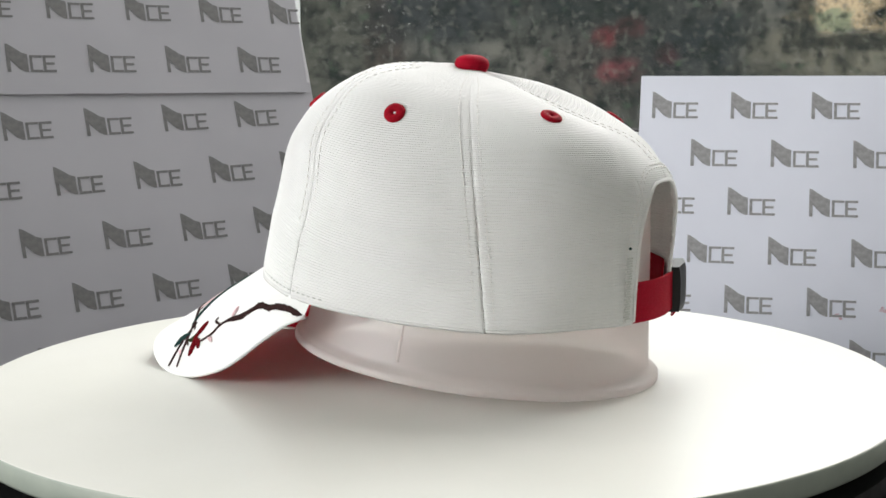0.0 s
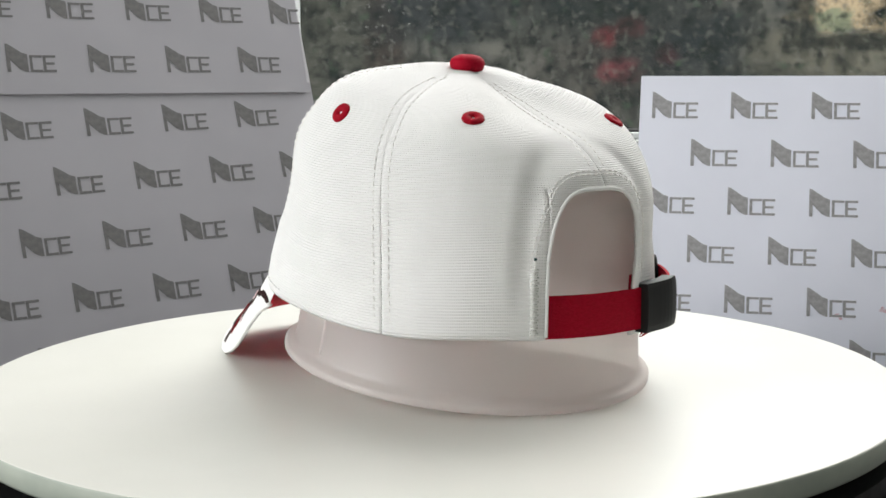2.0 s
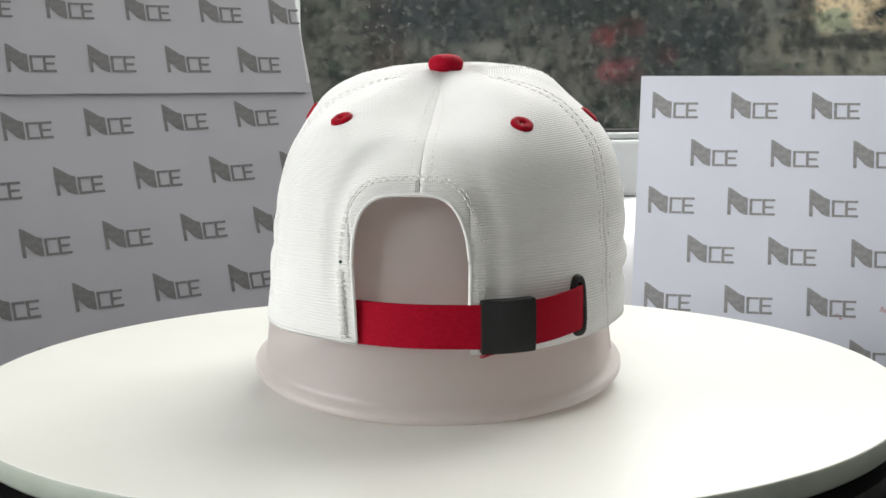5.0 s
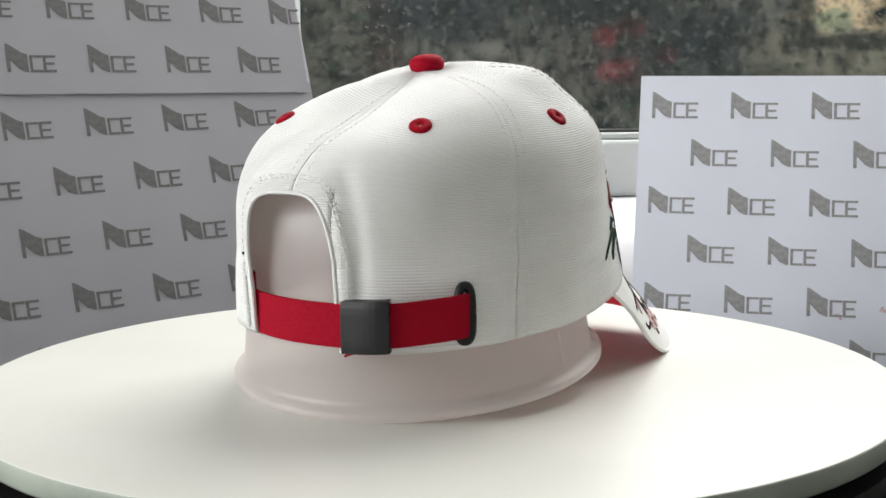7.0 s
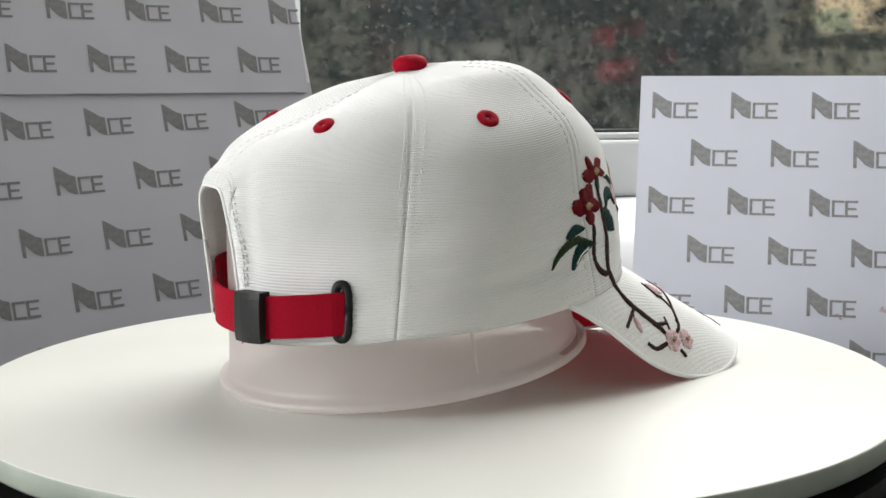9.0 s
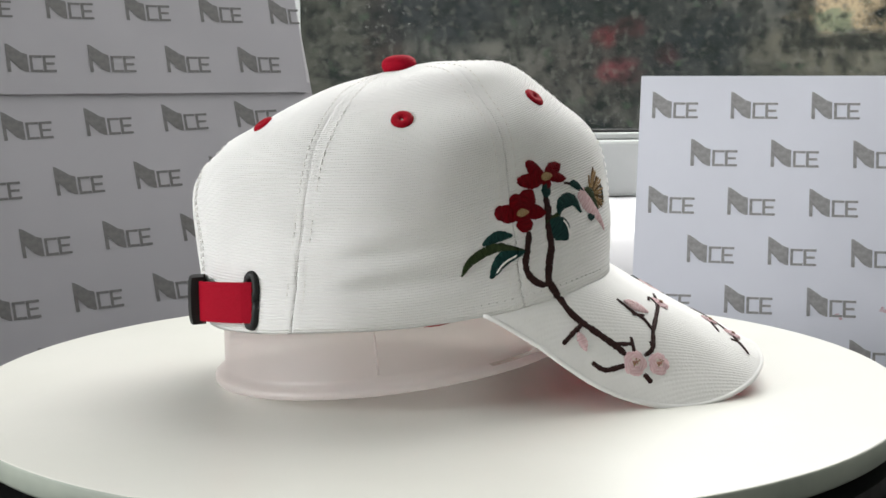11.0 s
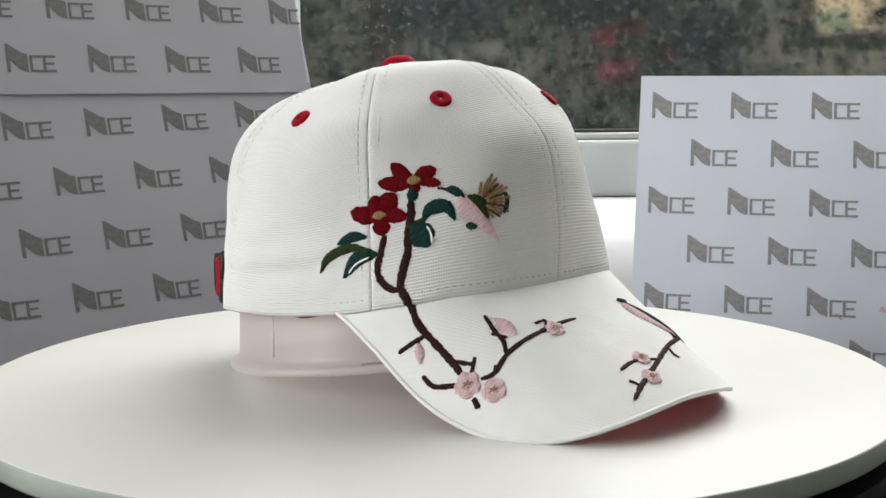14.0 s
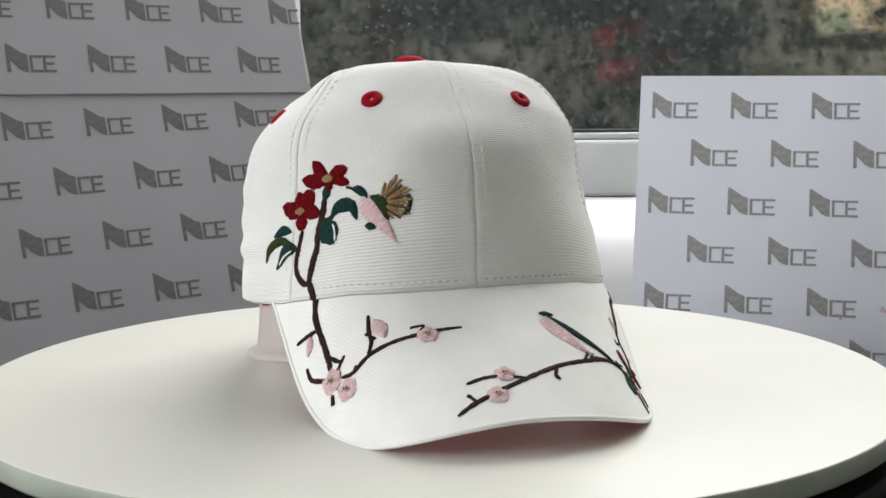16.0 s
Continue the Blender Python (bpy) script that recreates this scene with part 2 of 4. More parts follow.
def outdoors():
    """The far slope outside the window, out of focus."""
    m = bpy.data.materials.new("distant_slope")
    m.use_nodes = True
    t = m.node_tree
    t.nodes.remove(t.nodes["Principled BSDF"])
    e = t.nodes.new("ShaderNodeEmission")
    c = coords(m)

    def layer(base, colour, scale, lo, hi, offset, detail=3.0):
        mp = node(m, "ShaderNodeMapping")
        mp.inputs["Location"].default_value = offset
        link(m, c, mp.inputs["Vector"])
        n = node(m, "ShaderNodeTexNoise", Scale=scale, Detail=detail)
        link(m, mp.outputs[0], n.inputs["Vector"])
        r = t.nodes.new("ShaderNodeMapRange")
        r.inputs["From Min"].default_value, r.inputs["From Max"].default_value = lo, hi
        link(m, n.outputs["Fac"], r.inputs["Value"])
        mix = t.nodes.new("ShaderNodeMixRGB")
        link(m, r.outputs[0], mix.inputs[0])
        if isinstance(base, tuple):
            mix.inputs[1].default_value = (*base, 1)
        else:
            link(m, base, mix.inputs[1])
        mix.inputs[2].default_value = (*colour, 1)
        return mix.outputs[0]

    a = layer((0.050, 0.052, 0.048), (0.150, 0.145, 0.128), 2.2, 0.42, 0.62, (3, 1, 5))
    a = layer(a, (0.026, 0.032, 0.034), 4.5, 0.52, 0.66, (9, 4, 2), 5)
    a = layer(a, (0.14, 0.12, 0.10), 5.0, 0.60, 0.78, (1, 7, 3), 4)

    def patch(base, colour, centre, size, soft, amount=1.0):
        """A soft uneven spot of one colour."""
        mp = node(m, "ShaderNodeMapping")
        mp.vector_type = "TEXTURE"
        mp.inputs["Location"].default_value, mp.inputs["Scale"].default_value = centre, size
        link(m, c, mp.inputs["Vector"])
        n = node(m, "ShaderNodeTexNoise", Scale=1.6, Detail=3.0)
        link(m, mp.outputs[0], n.inputs["Vector"])
        ln = t.nodes.new("ShaderNodeVectorMath")
        ln.operation = "LENGTH"
        link(m, mp.outputs[0], ln.inputs[0])
        ad = t.nodes.new("ShaderNodeMath")
        ad.operation, ad.inputs[1].default_value = "MULTIPLY_ADD", 1.3
        link(m, n.outputs["Fac"], ad.inputs[0])
        link(m, ln.outputs["Value"], ad.inputs[2])
        r = t.nodes.new("ShaderNodeMapRange")
        r.interpolation_type = "SMOOTHSTEP"
        r.inputs["From Min"].default_value, r.inputs["From Max"].default_value = 1.65 - soft, 1.65 + soft
        r.inputs["To Min"].default_value, r.inputs["To Max"].default_value = amount, 0.0
        link(m, ad.outputs[0], r.inputs["Value"])
        mix = t.nodes.new("ShaderNodeMixRGB")
        link(m, r.outputs[0], mix.inputs[0])
        link(m, base, mix.inputs[1])
        mix.inputs[2].default_value = (*colour, 1)
        return mix.outputs[0]

    for colour, x, z, w, h, soft, amount in (
            ((0.085, 0.085, 0.072), -0.55, 0.30, 0.22, 0.70, 0.5, 0.9),
            ((0.075, 0.058, 0.050), -0.27, 0.35, 0.10, 0.45, 0.5, 0.8),
            ((0.030, 0.036, 0.040), 0.02, 0.48, 0.35, 0.16, 0.5, 0.9),
            ((0.135, 0.130, 0.115), 0.48, 0.26, 0.35, 0.13, 0.5, 0.9),
            ((0.026, 0.032, 0.032), 0.85, 0.48, 0.50, 0.20, 0.6, 0.85),
            ((0.050, 0.045, 0.042), 0.90, 0.20, 0.40, 0.20, 0.6, 0.7),
            ((0.13, 0.030, 0.034), 0.83, 0.37, 0.06, 0.05, 0.5, 0.7),
            ((0.15, 0.040, 0.048), 0.90, 0.20, 0.10, 0.06, 0.5, 0.8),
            ((0.12, 0.020, 0.026), 1.15, 0.28, 0.06, 0.05, 0.5, 0.8),
            ((0.11, 0.030, 0.033), 0.96, 0.42, 0.07, 0.05, 0.5, 0.6),
            ((0.028, 0.034, 0.036), 1.45, 0.28, 0.40, 0.22, 0.6, 0.9),
            ((0.150, 0.140, 0.110), 1.98, 0.28, 0.40, 0.18, 0.5, 0.8),
            ((0.52, 0.40, 0.26), 2.25, 0.52, 0.42, 0.15, 0.25, 0.95),
            ((0.20, 0.24, 0.16), 1.98, 0.44, 0.10, 0.06, 0.3, 0.8),
            ((0.035, 0.036, 0.030), 2.10, 0.33, 0.30, 0.04, 0.4, 0.8),
            ((0.035, 0.038, 0.034), 1.82, 0.60, 0.07, 0.30, 0.4, 0.9)):
        a = patch(a, colour, (x, 6.0, z), (w, 8.0, h), soft, amount)
    a = layer(a, (0.022, 0.026, 0.024), 7.0, 0.45, 0.70, (2, 3, 8), 4)
    a = layer(a, (0.020, 0.024, 0.023), 17.0, 0.48, 0.74, (6, 3, 1), 2.5)
    a = layer(a, (0.15, 0.145, 0.130), 22.0, 0.55, 0.84, (5, 1, 4), 2.5)
    a = layer(a, (0.06, 0.085, 0.06), 12.0, 0.60, 0.78, (3, 9, 4), 4)
    link(m, a, e.inputs["Color"])
    e.inputs["Strength"].default_value = 1.25
    link(m, e.outputs[0], t.nodes["Material Output"].inputs["Surface"])
    return m


SLOPE = outdoors()


# ---------------------------------------------------------------- mesh helpers
def part(name, bm, material, parent=None, label="", smooth=False):
    me = bpy.data.meshes.new(name)
    bm.normal_update()
    if smooth:
        for f in bm.faces:
            f.smooth = True
    bm.to_mesh(me)
    bm.free()
    if material:
        me.materials.append(material)
    ob = new(name, me)
    ob.parent = parent
    if label:
        ob["label"] = label
    return ob


def thing(name, label, category, m=None, group=""):
    ob = new(name)
    ob.empty_display_size = 0.02
    if m is not None:
        ob.matrix_world = m
    return tagged(ob, label, category, group)


def box(bm, x0, x1, y0, y1, z0, z1, bevel=0.0, m=None):
    r = bmesh.ops.create_cube(bm, size=1.0)
    vs = r["verts"]
    bmesh.ops.transform(bm, matrix=Matrix.LocRotScale(((x0 + x1) / 2, (y0 + y1) / 2, (z0 + z1) / 2), None, (x1 - x0, y1 - y0, z1 - z0)), verts=vs)
    if bevel:
        es = list({e for v in vs for e in v.link_edges})
        got = bmesh.ops.bevel(bm, geom=es, offset=bevel, segments=2, affect="EDGES", profile=0.5)
        vs = list({v for f in got["faces"] for v in f.verts} | {v for v in vs if v.is_valid})
    if m is not None:
        bmesh.ops.transform(bm, matrix=m, verts=vs)
    return bm


def boxed(*spans, bevel=0.0):
    bm = bmesh.new()
    for s in spans:
        box(bm, *s, bevel=bevel)
    return bm


def lathe(profile, n=96, sx=1.0, sy=1.0):
    """A turned solid from (radius, height) pairs, squeezed by sx and sy."""
    bm = bmesh.new()
    rings = []
    for r, z in profile:
        if r < 1e-6:
            rings.append([bm.verts.new((0, 0, z))])
        else:
            rings.append([bm.verts.new((r * sx * math.cos(2 * math.pi * k / n), r * sy * math.sin(2 * math.pi * k / n), z)) for k in range(n)])
    for a, b in zip(rings, rings[1:]):
        for k in range(n):
            q = [a[k % len(a)], a[(k + 1) % len(a)], b[(k + 1) % len(b)], b[k % len(b)]]
            q = [v for i, v in enumerate(q) if v not in q[:i]]
            if len(q) > 2:
                bm.faces.new(q)
    bmesh.ops.recalc_face_normals(bm, faces=bm.faces[:])
    return bm


def sheet(rows, close=False):
    """Quads over rows of points."""
    bm = bmesh.new()
    vs = [[bm.verts.new(p) for p in row] for row in rows]
    for a, b in zip(vs, vs[1:]):
        for k in range(len(a) - (0 if close else 1)):
            j = (k + 1) % len(a)
            bm.faces.new((a[k], a[j], b[j], b[k]))
    return bm


def tube(bm, pts, radius, n=6, up=Vector((0, 0, 1))):
    """A round cord along points."""
    pts = [Vector(p) for p in pts]
    rings = []
    for i, p in enumerate(pts):
        d = (pts[min(i + 1, len(pts) - 1)] - pts[max(i - 1, 0)]).normalized()
        a = d.cross(up)
        a = a.normalized() if a.length > 1e-6 else d.orthogonal().normalized()
        b = d.cross(a)
        r = radius[i] if isinstance(radius, list) else radius
        rings.append([bm.verts.new(p + (a * math.cos(2 * math.pi * k / n) + b * math.sin(2 * math.pi * k / n)) * r) for k in range(n)])
    for a, b in zip(rings, rings[1:]):
        for k in range(n):
            bm.faces.new((a[k], a[(k + 1) % n], b[(k + 1) % n], b[k]))
    bm.faces.new(rings[0][::-1])
    bm.faces.new(rings[-1])
    return bm


def curve_through(pts, n):
    """n points of a smooth line through control points of any dimension."""
    p = [np.array(q, float) for q in pts]
    p = [2 * p[0] - p[1]] + p + [2 * p[-1] - p[-2]]
    m = len(p) - 3
    out = []
    for i in range(n):
        u = i / (n - 1) * m
        k = min(int(u), m - 1)
        t = u - k
        a, b, c, d = p[k:k + 4]
        out.append(0.5 * (2 * b + (c - a) * t + (2 * a - 5 * b + 4 * c - d) * t * t + (3 * b - a - 3 * c + d) * t ** 3))
    return out


# ---------------------------------------------------------------- shape of the cap (metres; x forward, y to the wearer's left)
FRONT = [(0, .1470), (0.0219, 0.1485), (0.0398, 0.1482), (0.0543, 0.1432), (0.0725, 0.1278), (0.0899, 0.1085), (0.0996, 0.0783), (0.1047, 0.0353)]
SIDE = [(0, .1470), (0.0273, 0.1440), (0.0442, 0.1400), (0.0603, 0.1288), (0.0740, 0.1105), (0.0788, 0.0879), (0.0811, 0.0621), (0.0820, 0.0342)]
BACK = [(0, .1470), (0.0161, 0.1426), (0.0421, 0.1334), (0.0673, 0.1216), (0.0839, 0.1070), (0.0962, 0.0903), (0.0958, 0.0666), (0.0930, 0.0355)]
PUFF_FRONT = [(0,), (0.2982,), (0.1616,), (0.0121,), (0.0452,)]
PUFF_BACK = [(0,), (-0.0451,), (0.0183,), (-0.0382,), (-0.0060,)]
SHIFT = (-0.0063, 0.0014)
SEAMS = [1.2, 54.5, 117.8, 181.5, 243.0, 310.5, 361.2]
SEAM_LEAN = [0.0, 0.0, -6.0, 0.0, 8.0, -2.5, 0.0]
HEM = [(0, .0522), (15, .0518), (30, .0505), (45, .0462), (54, .0432), (66, .0405), (78, .0380), (90, .0363), (124, .0338), (160, .0340), (180, .0340)]


def spline(table, s):
    """A value of a table of pairs or points at s between 0 and 1, smoothly."""
    m = len(table) - 1
    u = min(max(s, 0.0), 1.0) * m
    k = min(int(u), m - 1)
    t = u - k
    out = []
    for c in range(len(table[0])):
        b, d = table[k][c], table[k + 1][c]
        a = table[k - 1][c] if k else 2 * b - d
        e = table[k + 2][c] if k + 2 <= m else 2 * d - b
        out.append(0.5 * (2 * b + (d - a) * t + (2 * a - 5 * b + 4 * d - e) * t * t + (3 * b - a - 3 * d + e) * t ** 3))
    return out


def hem(phi):
    a = abs((phi + 180) % 360 - 180)
    return float(np.interp(a, [h[0] for h in HEM], [h[1] for h in HEM]))


# uneven fullness of the cloth, millimetres: rows from the button to the hem, columns of waves round the girth
LEVELS = [0.0, 0.12, 0.25, 0.40, 0.55, 0.75, 1.0]
FULLNESS = [
    [-2.52, 0.02, 0.23, 0.16, 0.03, 0.39, -0.08, 0.53, 0.02, 0.34, 0.06],
    [-1.73, 1.98, 0.25, 0.13, 0.02, -0.27, -0.1, -0.87, -0.11, 0.07, 0.04],
    [-2.02, 2.09, -0.02, -0.18, -0.17, -0.12, -0.05, -1.21, -0.33, 0.94, -0.02],
    [-1.69, 1.76, 0.5, -0.3, 0.56, 1.16, -0.15, 0.1, -1.14, 1.52, -0.06],
    [-0.39, 1.31, -0.66, 1.55, 0.45, -0.01, 0.91, 0.86, -0.39, 0.85, 0.12],
    [-0.01, 1.23, -0.4, -0.07, 0.07, 0.32, 0.52, 0.57, -0.47, 1.01, -0.21],
    [-0.77, 0.17, 1.39, -1.62, 1.04, -0.58, 0.41, -1.38, -1.01, -0.67, -0.47],
]
HEM_WAVE = [-0.6, 1.23, 0.91, -0.7, -0.32, 0.36, 0.7, 0.09, -0.53, 0.01, 0.2]


def waves(phi):
    p = math.radians(phi)
    return [1.0] + [w(k * p) for k in range(1, 6) for w in (math.cos, math.sin)]


@functools.lru_cache(None)
def fullness_at(phi):
    """The fullness at each level, the steady part and the waves apart, and the hem's rise."""
    w = waves(phi)
    return [row[0] for row in FULLNESS], [sum(a * b for a, b in zip(row[1:], w[1:])) for row in FULLNESS], sum(a * b for a, b in zip(HEM_WAVE, w)) / 1000


def fullness(phi, s):
    steady, wavy, _ = fullness_at(round(phi, 4))
    k = 0
    while k < 5 and s >= LEVELS[k + 1]:
        k += 1
    h = LEVELS[k + 1] - LEVELS[k]
    t = (s - LEVELS[k]) / h
    total = 0.0
    for v, fade in ((steady, 1.0), (wavy, min(1.0, max(0.0, s / 0.08)))):
        def slope(j):
            lo, hi = max(0, j - 1), min(6, j + 1)
            return (v[hi] - v[lo]) / (LEVELS[hi] - LEVELS[lo])

        total += fade * ((2 * t ** 3 - 3 * t * t + 1) * v[k] + (t ** 3 - 2 * t * t + t) * h * slope(k) + (3 * t * t - 2 * t ** 3) * v[k + 1] + (t ** 3 - t * t) * h * slope(k + 1))
    return total / 1000


def seam_shift(phi, s):
    """How far, in degrees, the panels lean round the crown above the hem."""
    up = min(1.0, max(0.0, (1.0 - s) / 0.6))
    return sum(lean * up * max(0.0, 1.0 - abs((phi - q + 180) % 360 - 180) / 32.0) for q, lean in zip(SEAMS[:6], SEAM_LEAN))


def crown(phi, s, lift=0.0):
    """The crown's surface at the angle phi (degrees) and s from the button (0) to the hem (1)."""
    c, n = math.cos(math.radians(phi)), math.sin(math.radians(phi))
    rf, zf = spline(FRONT if c >= 0 else BACK, s)
    rs, zs = spline(SIDE, s)
    r = 0.0 if rf < 1e-7 else ((c / rf) ** 2 + (n / rs) ** 2) ** -0.5
    r *= 1 + spline(PUFF_FRONT if c >= 0 else PUFF_BACK, s)[0] * math.sin(2 * math.radians(phi)) ** 2
    z = zf * c * c + zs * n * n
    end = (FRONT if c >= 0 else BACK)[-1][1] * c * c + SIDE[-1][1] * n * n
    z += (hem(phi) - end + fullness_at(round(phi, 4))[2]) * max(0.0, (s - 0.5) / 0.5) ** 1.5
    p = phi - seam_shift(phi, s)
    p = (p - SEAMS[0]) % 360 + SEAMS[0]
    near = min(abs(p - q) for q in SEAMS)
    k = max(i for i in range(6) if SEAMS[i] <= p)
    u = (p - SEAMS[k]) / (SEAMS[k + 1] - SEAMS[k])
    fade = min(1.0, s * 3) * (1.0 - 0.7 * s)
    d = near * math.radians(1) * max(r, .045)
    seam = -0.00045 * math.exp(-(d / 0.0005) ** 2) + 0.00018 * math.exp(-((d - 0.0021) / 0.0015) ** 2) - 0.00010 * math.exp(-((d - 0.0042) / 0.0007) ** 2)
    r += 0.0016 * fade * (4 * u * (1 - u) - 0.6) + seam * min(1.0, s * 4)
    full = fullness(phi, s)
    w = math.sin(min(1.0, max(0.0, s / 0.7)) * math.pi / 2)
    r += full * w
    return ((r + lift) * c + SHIFT[0], (r + lift) * n + SHIFT[1], z + full * math.sqrt(max(0.0, 1 - w * w)) + lift * max(0.0, 1.0 - 2.2 * s))


def crown_s(phi, z):
    """The s at which the crown is at the height z."""
    lo, hi = 0.22, 1.0
    for _ in range(30):
        mid = (lo + hi) / 2
        lo, hi = (mid, hi) if crown(phi, mid)[2] > z else (lo, mid)
    return (lo + hi) / 2


def brim_sweep(x, y):
    """Height of the stiff board inside the brim."""
    u, y = x - 0.1, y * (0.8601 if y > 0 else 1.0)
    return 0.04722 + -0.00344 * y - 0.5004 * u + -0.351 * u * u - -0.385 * y * y - 2267 * y ** 4 - 82.31 * u * y * y + 0.5720 * u * y


@functools.lru_cache(None)
def brim_seat(k):
    """The hem's radius at 2 k degrees, and how far the brim bends there to meet it."""
    x, y, z = crown(2 * k, 1.0)
    return math.hypot(x - SHIFT[0], y - SHIFT[1]), z + 0.0003 - brim_sweep(x, y)


def brim_z(x, y):
    """Height of the brim's upper face, bent near the crown to meet its hem."""
    k = min(32.0, max(-32.0, math.degrees(math.atan2(y - SHIFT[1], x - SHIFT[0])) / 2))
    a = math.floor(k)
    (r0, d0), (r1, d1) = brim_seat(a), brim_seat(a + 1)
    t = k - a
    out = math.hypot(x - SHIFT[0], y - SHIFT[1]) - (r0 + (r1 - r0) * t)
    w = min(1.0, max(0.0, 1.0 - out / 0.024))
    return brim_sweep(x, y) + (d0 + (d1 - d0) * t) * w * w * (3 - 2 * w)


def brim_edge(a):
    """The brim's outline at the angle a (degrees) round a point inside the crown."""
    c, n = math.cos(math.radians(a)), math.sin(math.radians(a))
    r = ((abs(c) / 0.1799) ** 2.997 + (abs(n) / (0.0847 if n > 0 else 0.0751)) ** 2.997) ** (-1 / 2.997)
    return -0.0166 + r * c, 0.0010 + r * n


# ---- end of shape
# ---------------------------------------------------------------- the room
def room():
    def wall(name, *spans, material=WALL_PAINT):
        return tagged(part(name, boxed(*spans), material), kind="structure")

    tagged(part("floor", boxed((-2.2, 2.4, -2.6, 1.0, -0.85, -0.75)), FLOOR_MAT), kind="structure")
    tagged(part("ceiling", boxed((-2.2, 2.4, -2.6, 1.0, 1.95, 2.05)), WALL_PAINT), kind="structure")
    wall("wall_back", (-2.2, -0.17, 0.75, 0.95, -0.75, 1.95), (1.35, 2.4, 0.75, 0.95, -0.75, 1.95), (-0.17, 1.35, 0.80, 0.95, -0.75, 0.0), (-0.17, 1.35, 0.75, 0.95, 1.6, 1.95))
    wall("wall_front", (-2.2, 2.4, -2.7, -2.6, -0.75, 1.95))
    wall("wall_right", (2.4, 2.5, -2.6, 1.0, -0.75, 1.95))
    wall("wall_left", (-1.85, -1.7, -2.6, -1.15, -0.75, 1.95), (-1.85, -1.7, 0.25, 0.95, -0.75, 1.95), (-1.85, -1.7, -1.15, 0.25, -0.75, 0.15), (-1.85, -1.7, -1.15, 0.25, 1.35, 1.95))
    bm = bmesh.new()
    prof = [(0.79, 0.0182), (0.60, 0.0182), (0.505, 0.0182)] + [(0.50 - 0.045 * math.sin(radians(t)), -0.0268 + 0.045 * math.cos(radians(t))) for t in range(0, 91, 9)] + [(0.455, -0.10), (0.455, -0.75), (0.79, -0.75)]
    ends = [[bm.verts.new((x, y, z)) for y, z in prof] for x in (-0.45, 1.6)]
    for k in range(len(prof)):
        j = (k + 1) % len(prof)
        bm.faces.new((ends[0][k], ends[0][j], ends[1][j], ends[1][k]))
    bm.faces.new(ends[0][::-1])
    bm.faces.new(ends[1])
    bmesh.ops.recalc_face_normals(bm, faces=bm.faces[:])
    tagged(part("window_sill", bm, SILL_PAINT, smooth=True), "white rounded window ledge below the wide window", kind="structure")

    win = thing("window_1", "wide grey-white framed window with a dusty pane", "window")
    tagged(win, kind="structure")
    part("bottom_rail", boxed((-0.17, 1.35, 0.752, 0.80, 0.0184, 0.078), bevel=0.004), FRAME_PAINT, win)
    part("glazing_bead", boxed((-0.145, 1.33, 0.765, 0.80, 0.0785, 0.0855), bevel=0.002), FRAME_PAINT, win)
    part("gasket", boxed((-0.14, 1.325, 0.772, 0.80, 0.086, 0.0885)), GASKET, win)
    part("top_rail", boxed((-0.17, 1.35, 0.752, 0.80, 1.54, 1.6), bevel=0.004), FRAME_PAINT, win)
    part("stile", boxed((-0.17, -0.146, 0.752, 0.80, 0.0785, 1.54), bevel=0.003), FRAME_PAINT, win)
    part("stile", boxed((1.33, 1.35, 0.752, 0.80, 0.0785, 1.54), bevel=0.003), FRAME_PAINT, win)
    pane = part("pane", boxed((-0.145, 1.329, 0.782, 0.786, 0.089, 1.539)), GLASS, win, "dusty speckled glass")
    pane.visible_shadow = False

    side = thing("window_2", "side window with a white frame", "window")
    tagged(side, kind="structure")
    part("bottom_rail", boxed((-1.80, -1.75, -1.15, 0.25, 0.15, 0.20), bevel=0.004), FRAME_PAINT, side)
    part("top_rail", boxed((-1.80, -1.75, -1.15, 0.25, 1.30, 1.35), bevel=0.004), FRAME_PAINT, side)
    part("stile", boxed((-1.80, -1.75, -1.15, -1.10, 0.201, 1.299), bevel=0.004), FRAME_PAINT, side)
    part("stile", boxed((-1.80, -1.75, 0.20, 0.25, 0.201, 1.299), bevel=0.004), FRAME_PAINT, side)

    far = thing("backdrop", "out-of-focus dark planted slope outside the window", "backdrop")
    tagged(far, kind="structure")
    part("slope", boxed((-4, 5, 6.0, 6.05, -1.5, 4.0)), SLOPE, far)
    tagged(part("ground", boxed((-60, 60, 1.2, 60, -1.7, -1.6)), FLOOR_MAT), kind="structure")


def table():
    ob = thing("table", "dark laminate table carrying the turntable", "table")
    part("tabletop", boxed((-0.75, 0.75, -0.5, 0.450, -0.105, -0.075), bevel=0.003), TABLE_TOP, ob)
    for x in (-0.7, 0.7):
        for y in (-0.45, 0.40):
            part("leg", boxed((x - 0.02, x + 0.02, y - 0.02, y + 0.02, -0.75, -0.106), bevel=0.003), BLACK_PLASTIC, ob)


# ---------------------------------------------------------------- printed sheets
def plane_pose(origin, yaw, lean, turn):
    n = Vector((math.sin(radians(yaw)), -math.cos(radians(yaw)), 0))
    u = Vector((math.cos(radians(yaw)), math.sin(radians(yaw)), 0))
    v = Vector((0, 0, 1)) * math.cos(radians(lean)) - n * math.sin(radians(lean))
    a = radians(turn)
    u2, v2 = u * math.cos(a) + v * math.sin(a), v * math.cos(a) - u * math.sin(a)
    w = u2.cross(v2)
    m = Matrix((u2, v2, w)).transposed().to_4x4()
    m.translation = Vector(origin)
    return m


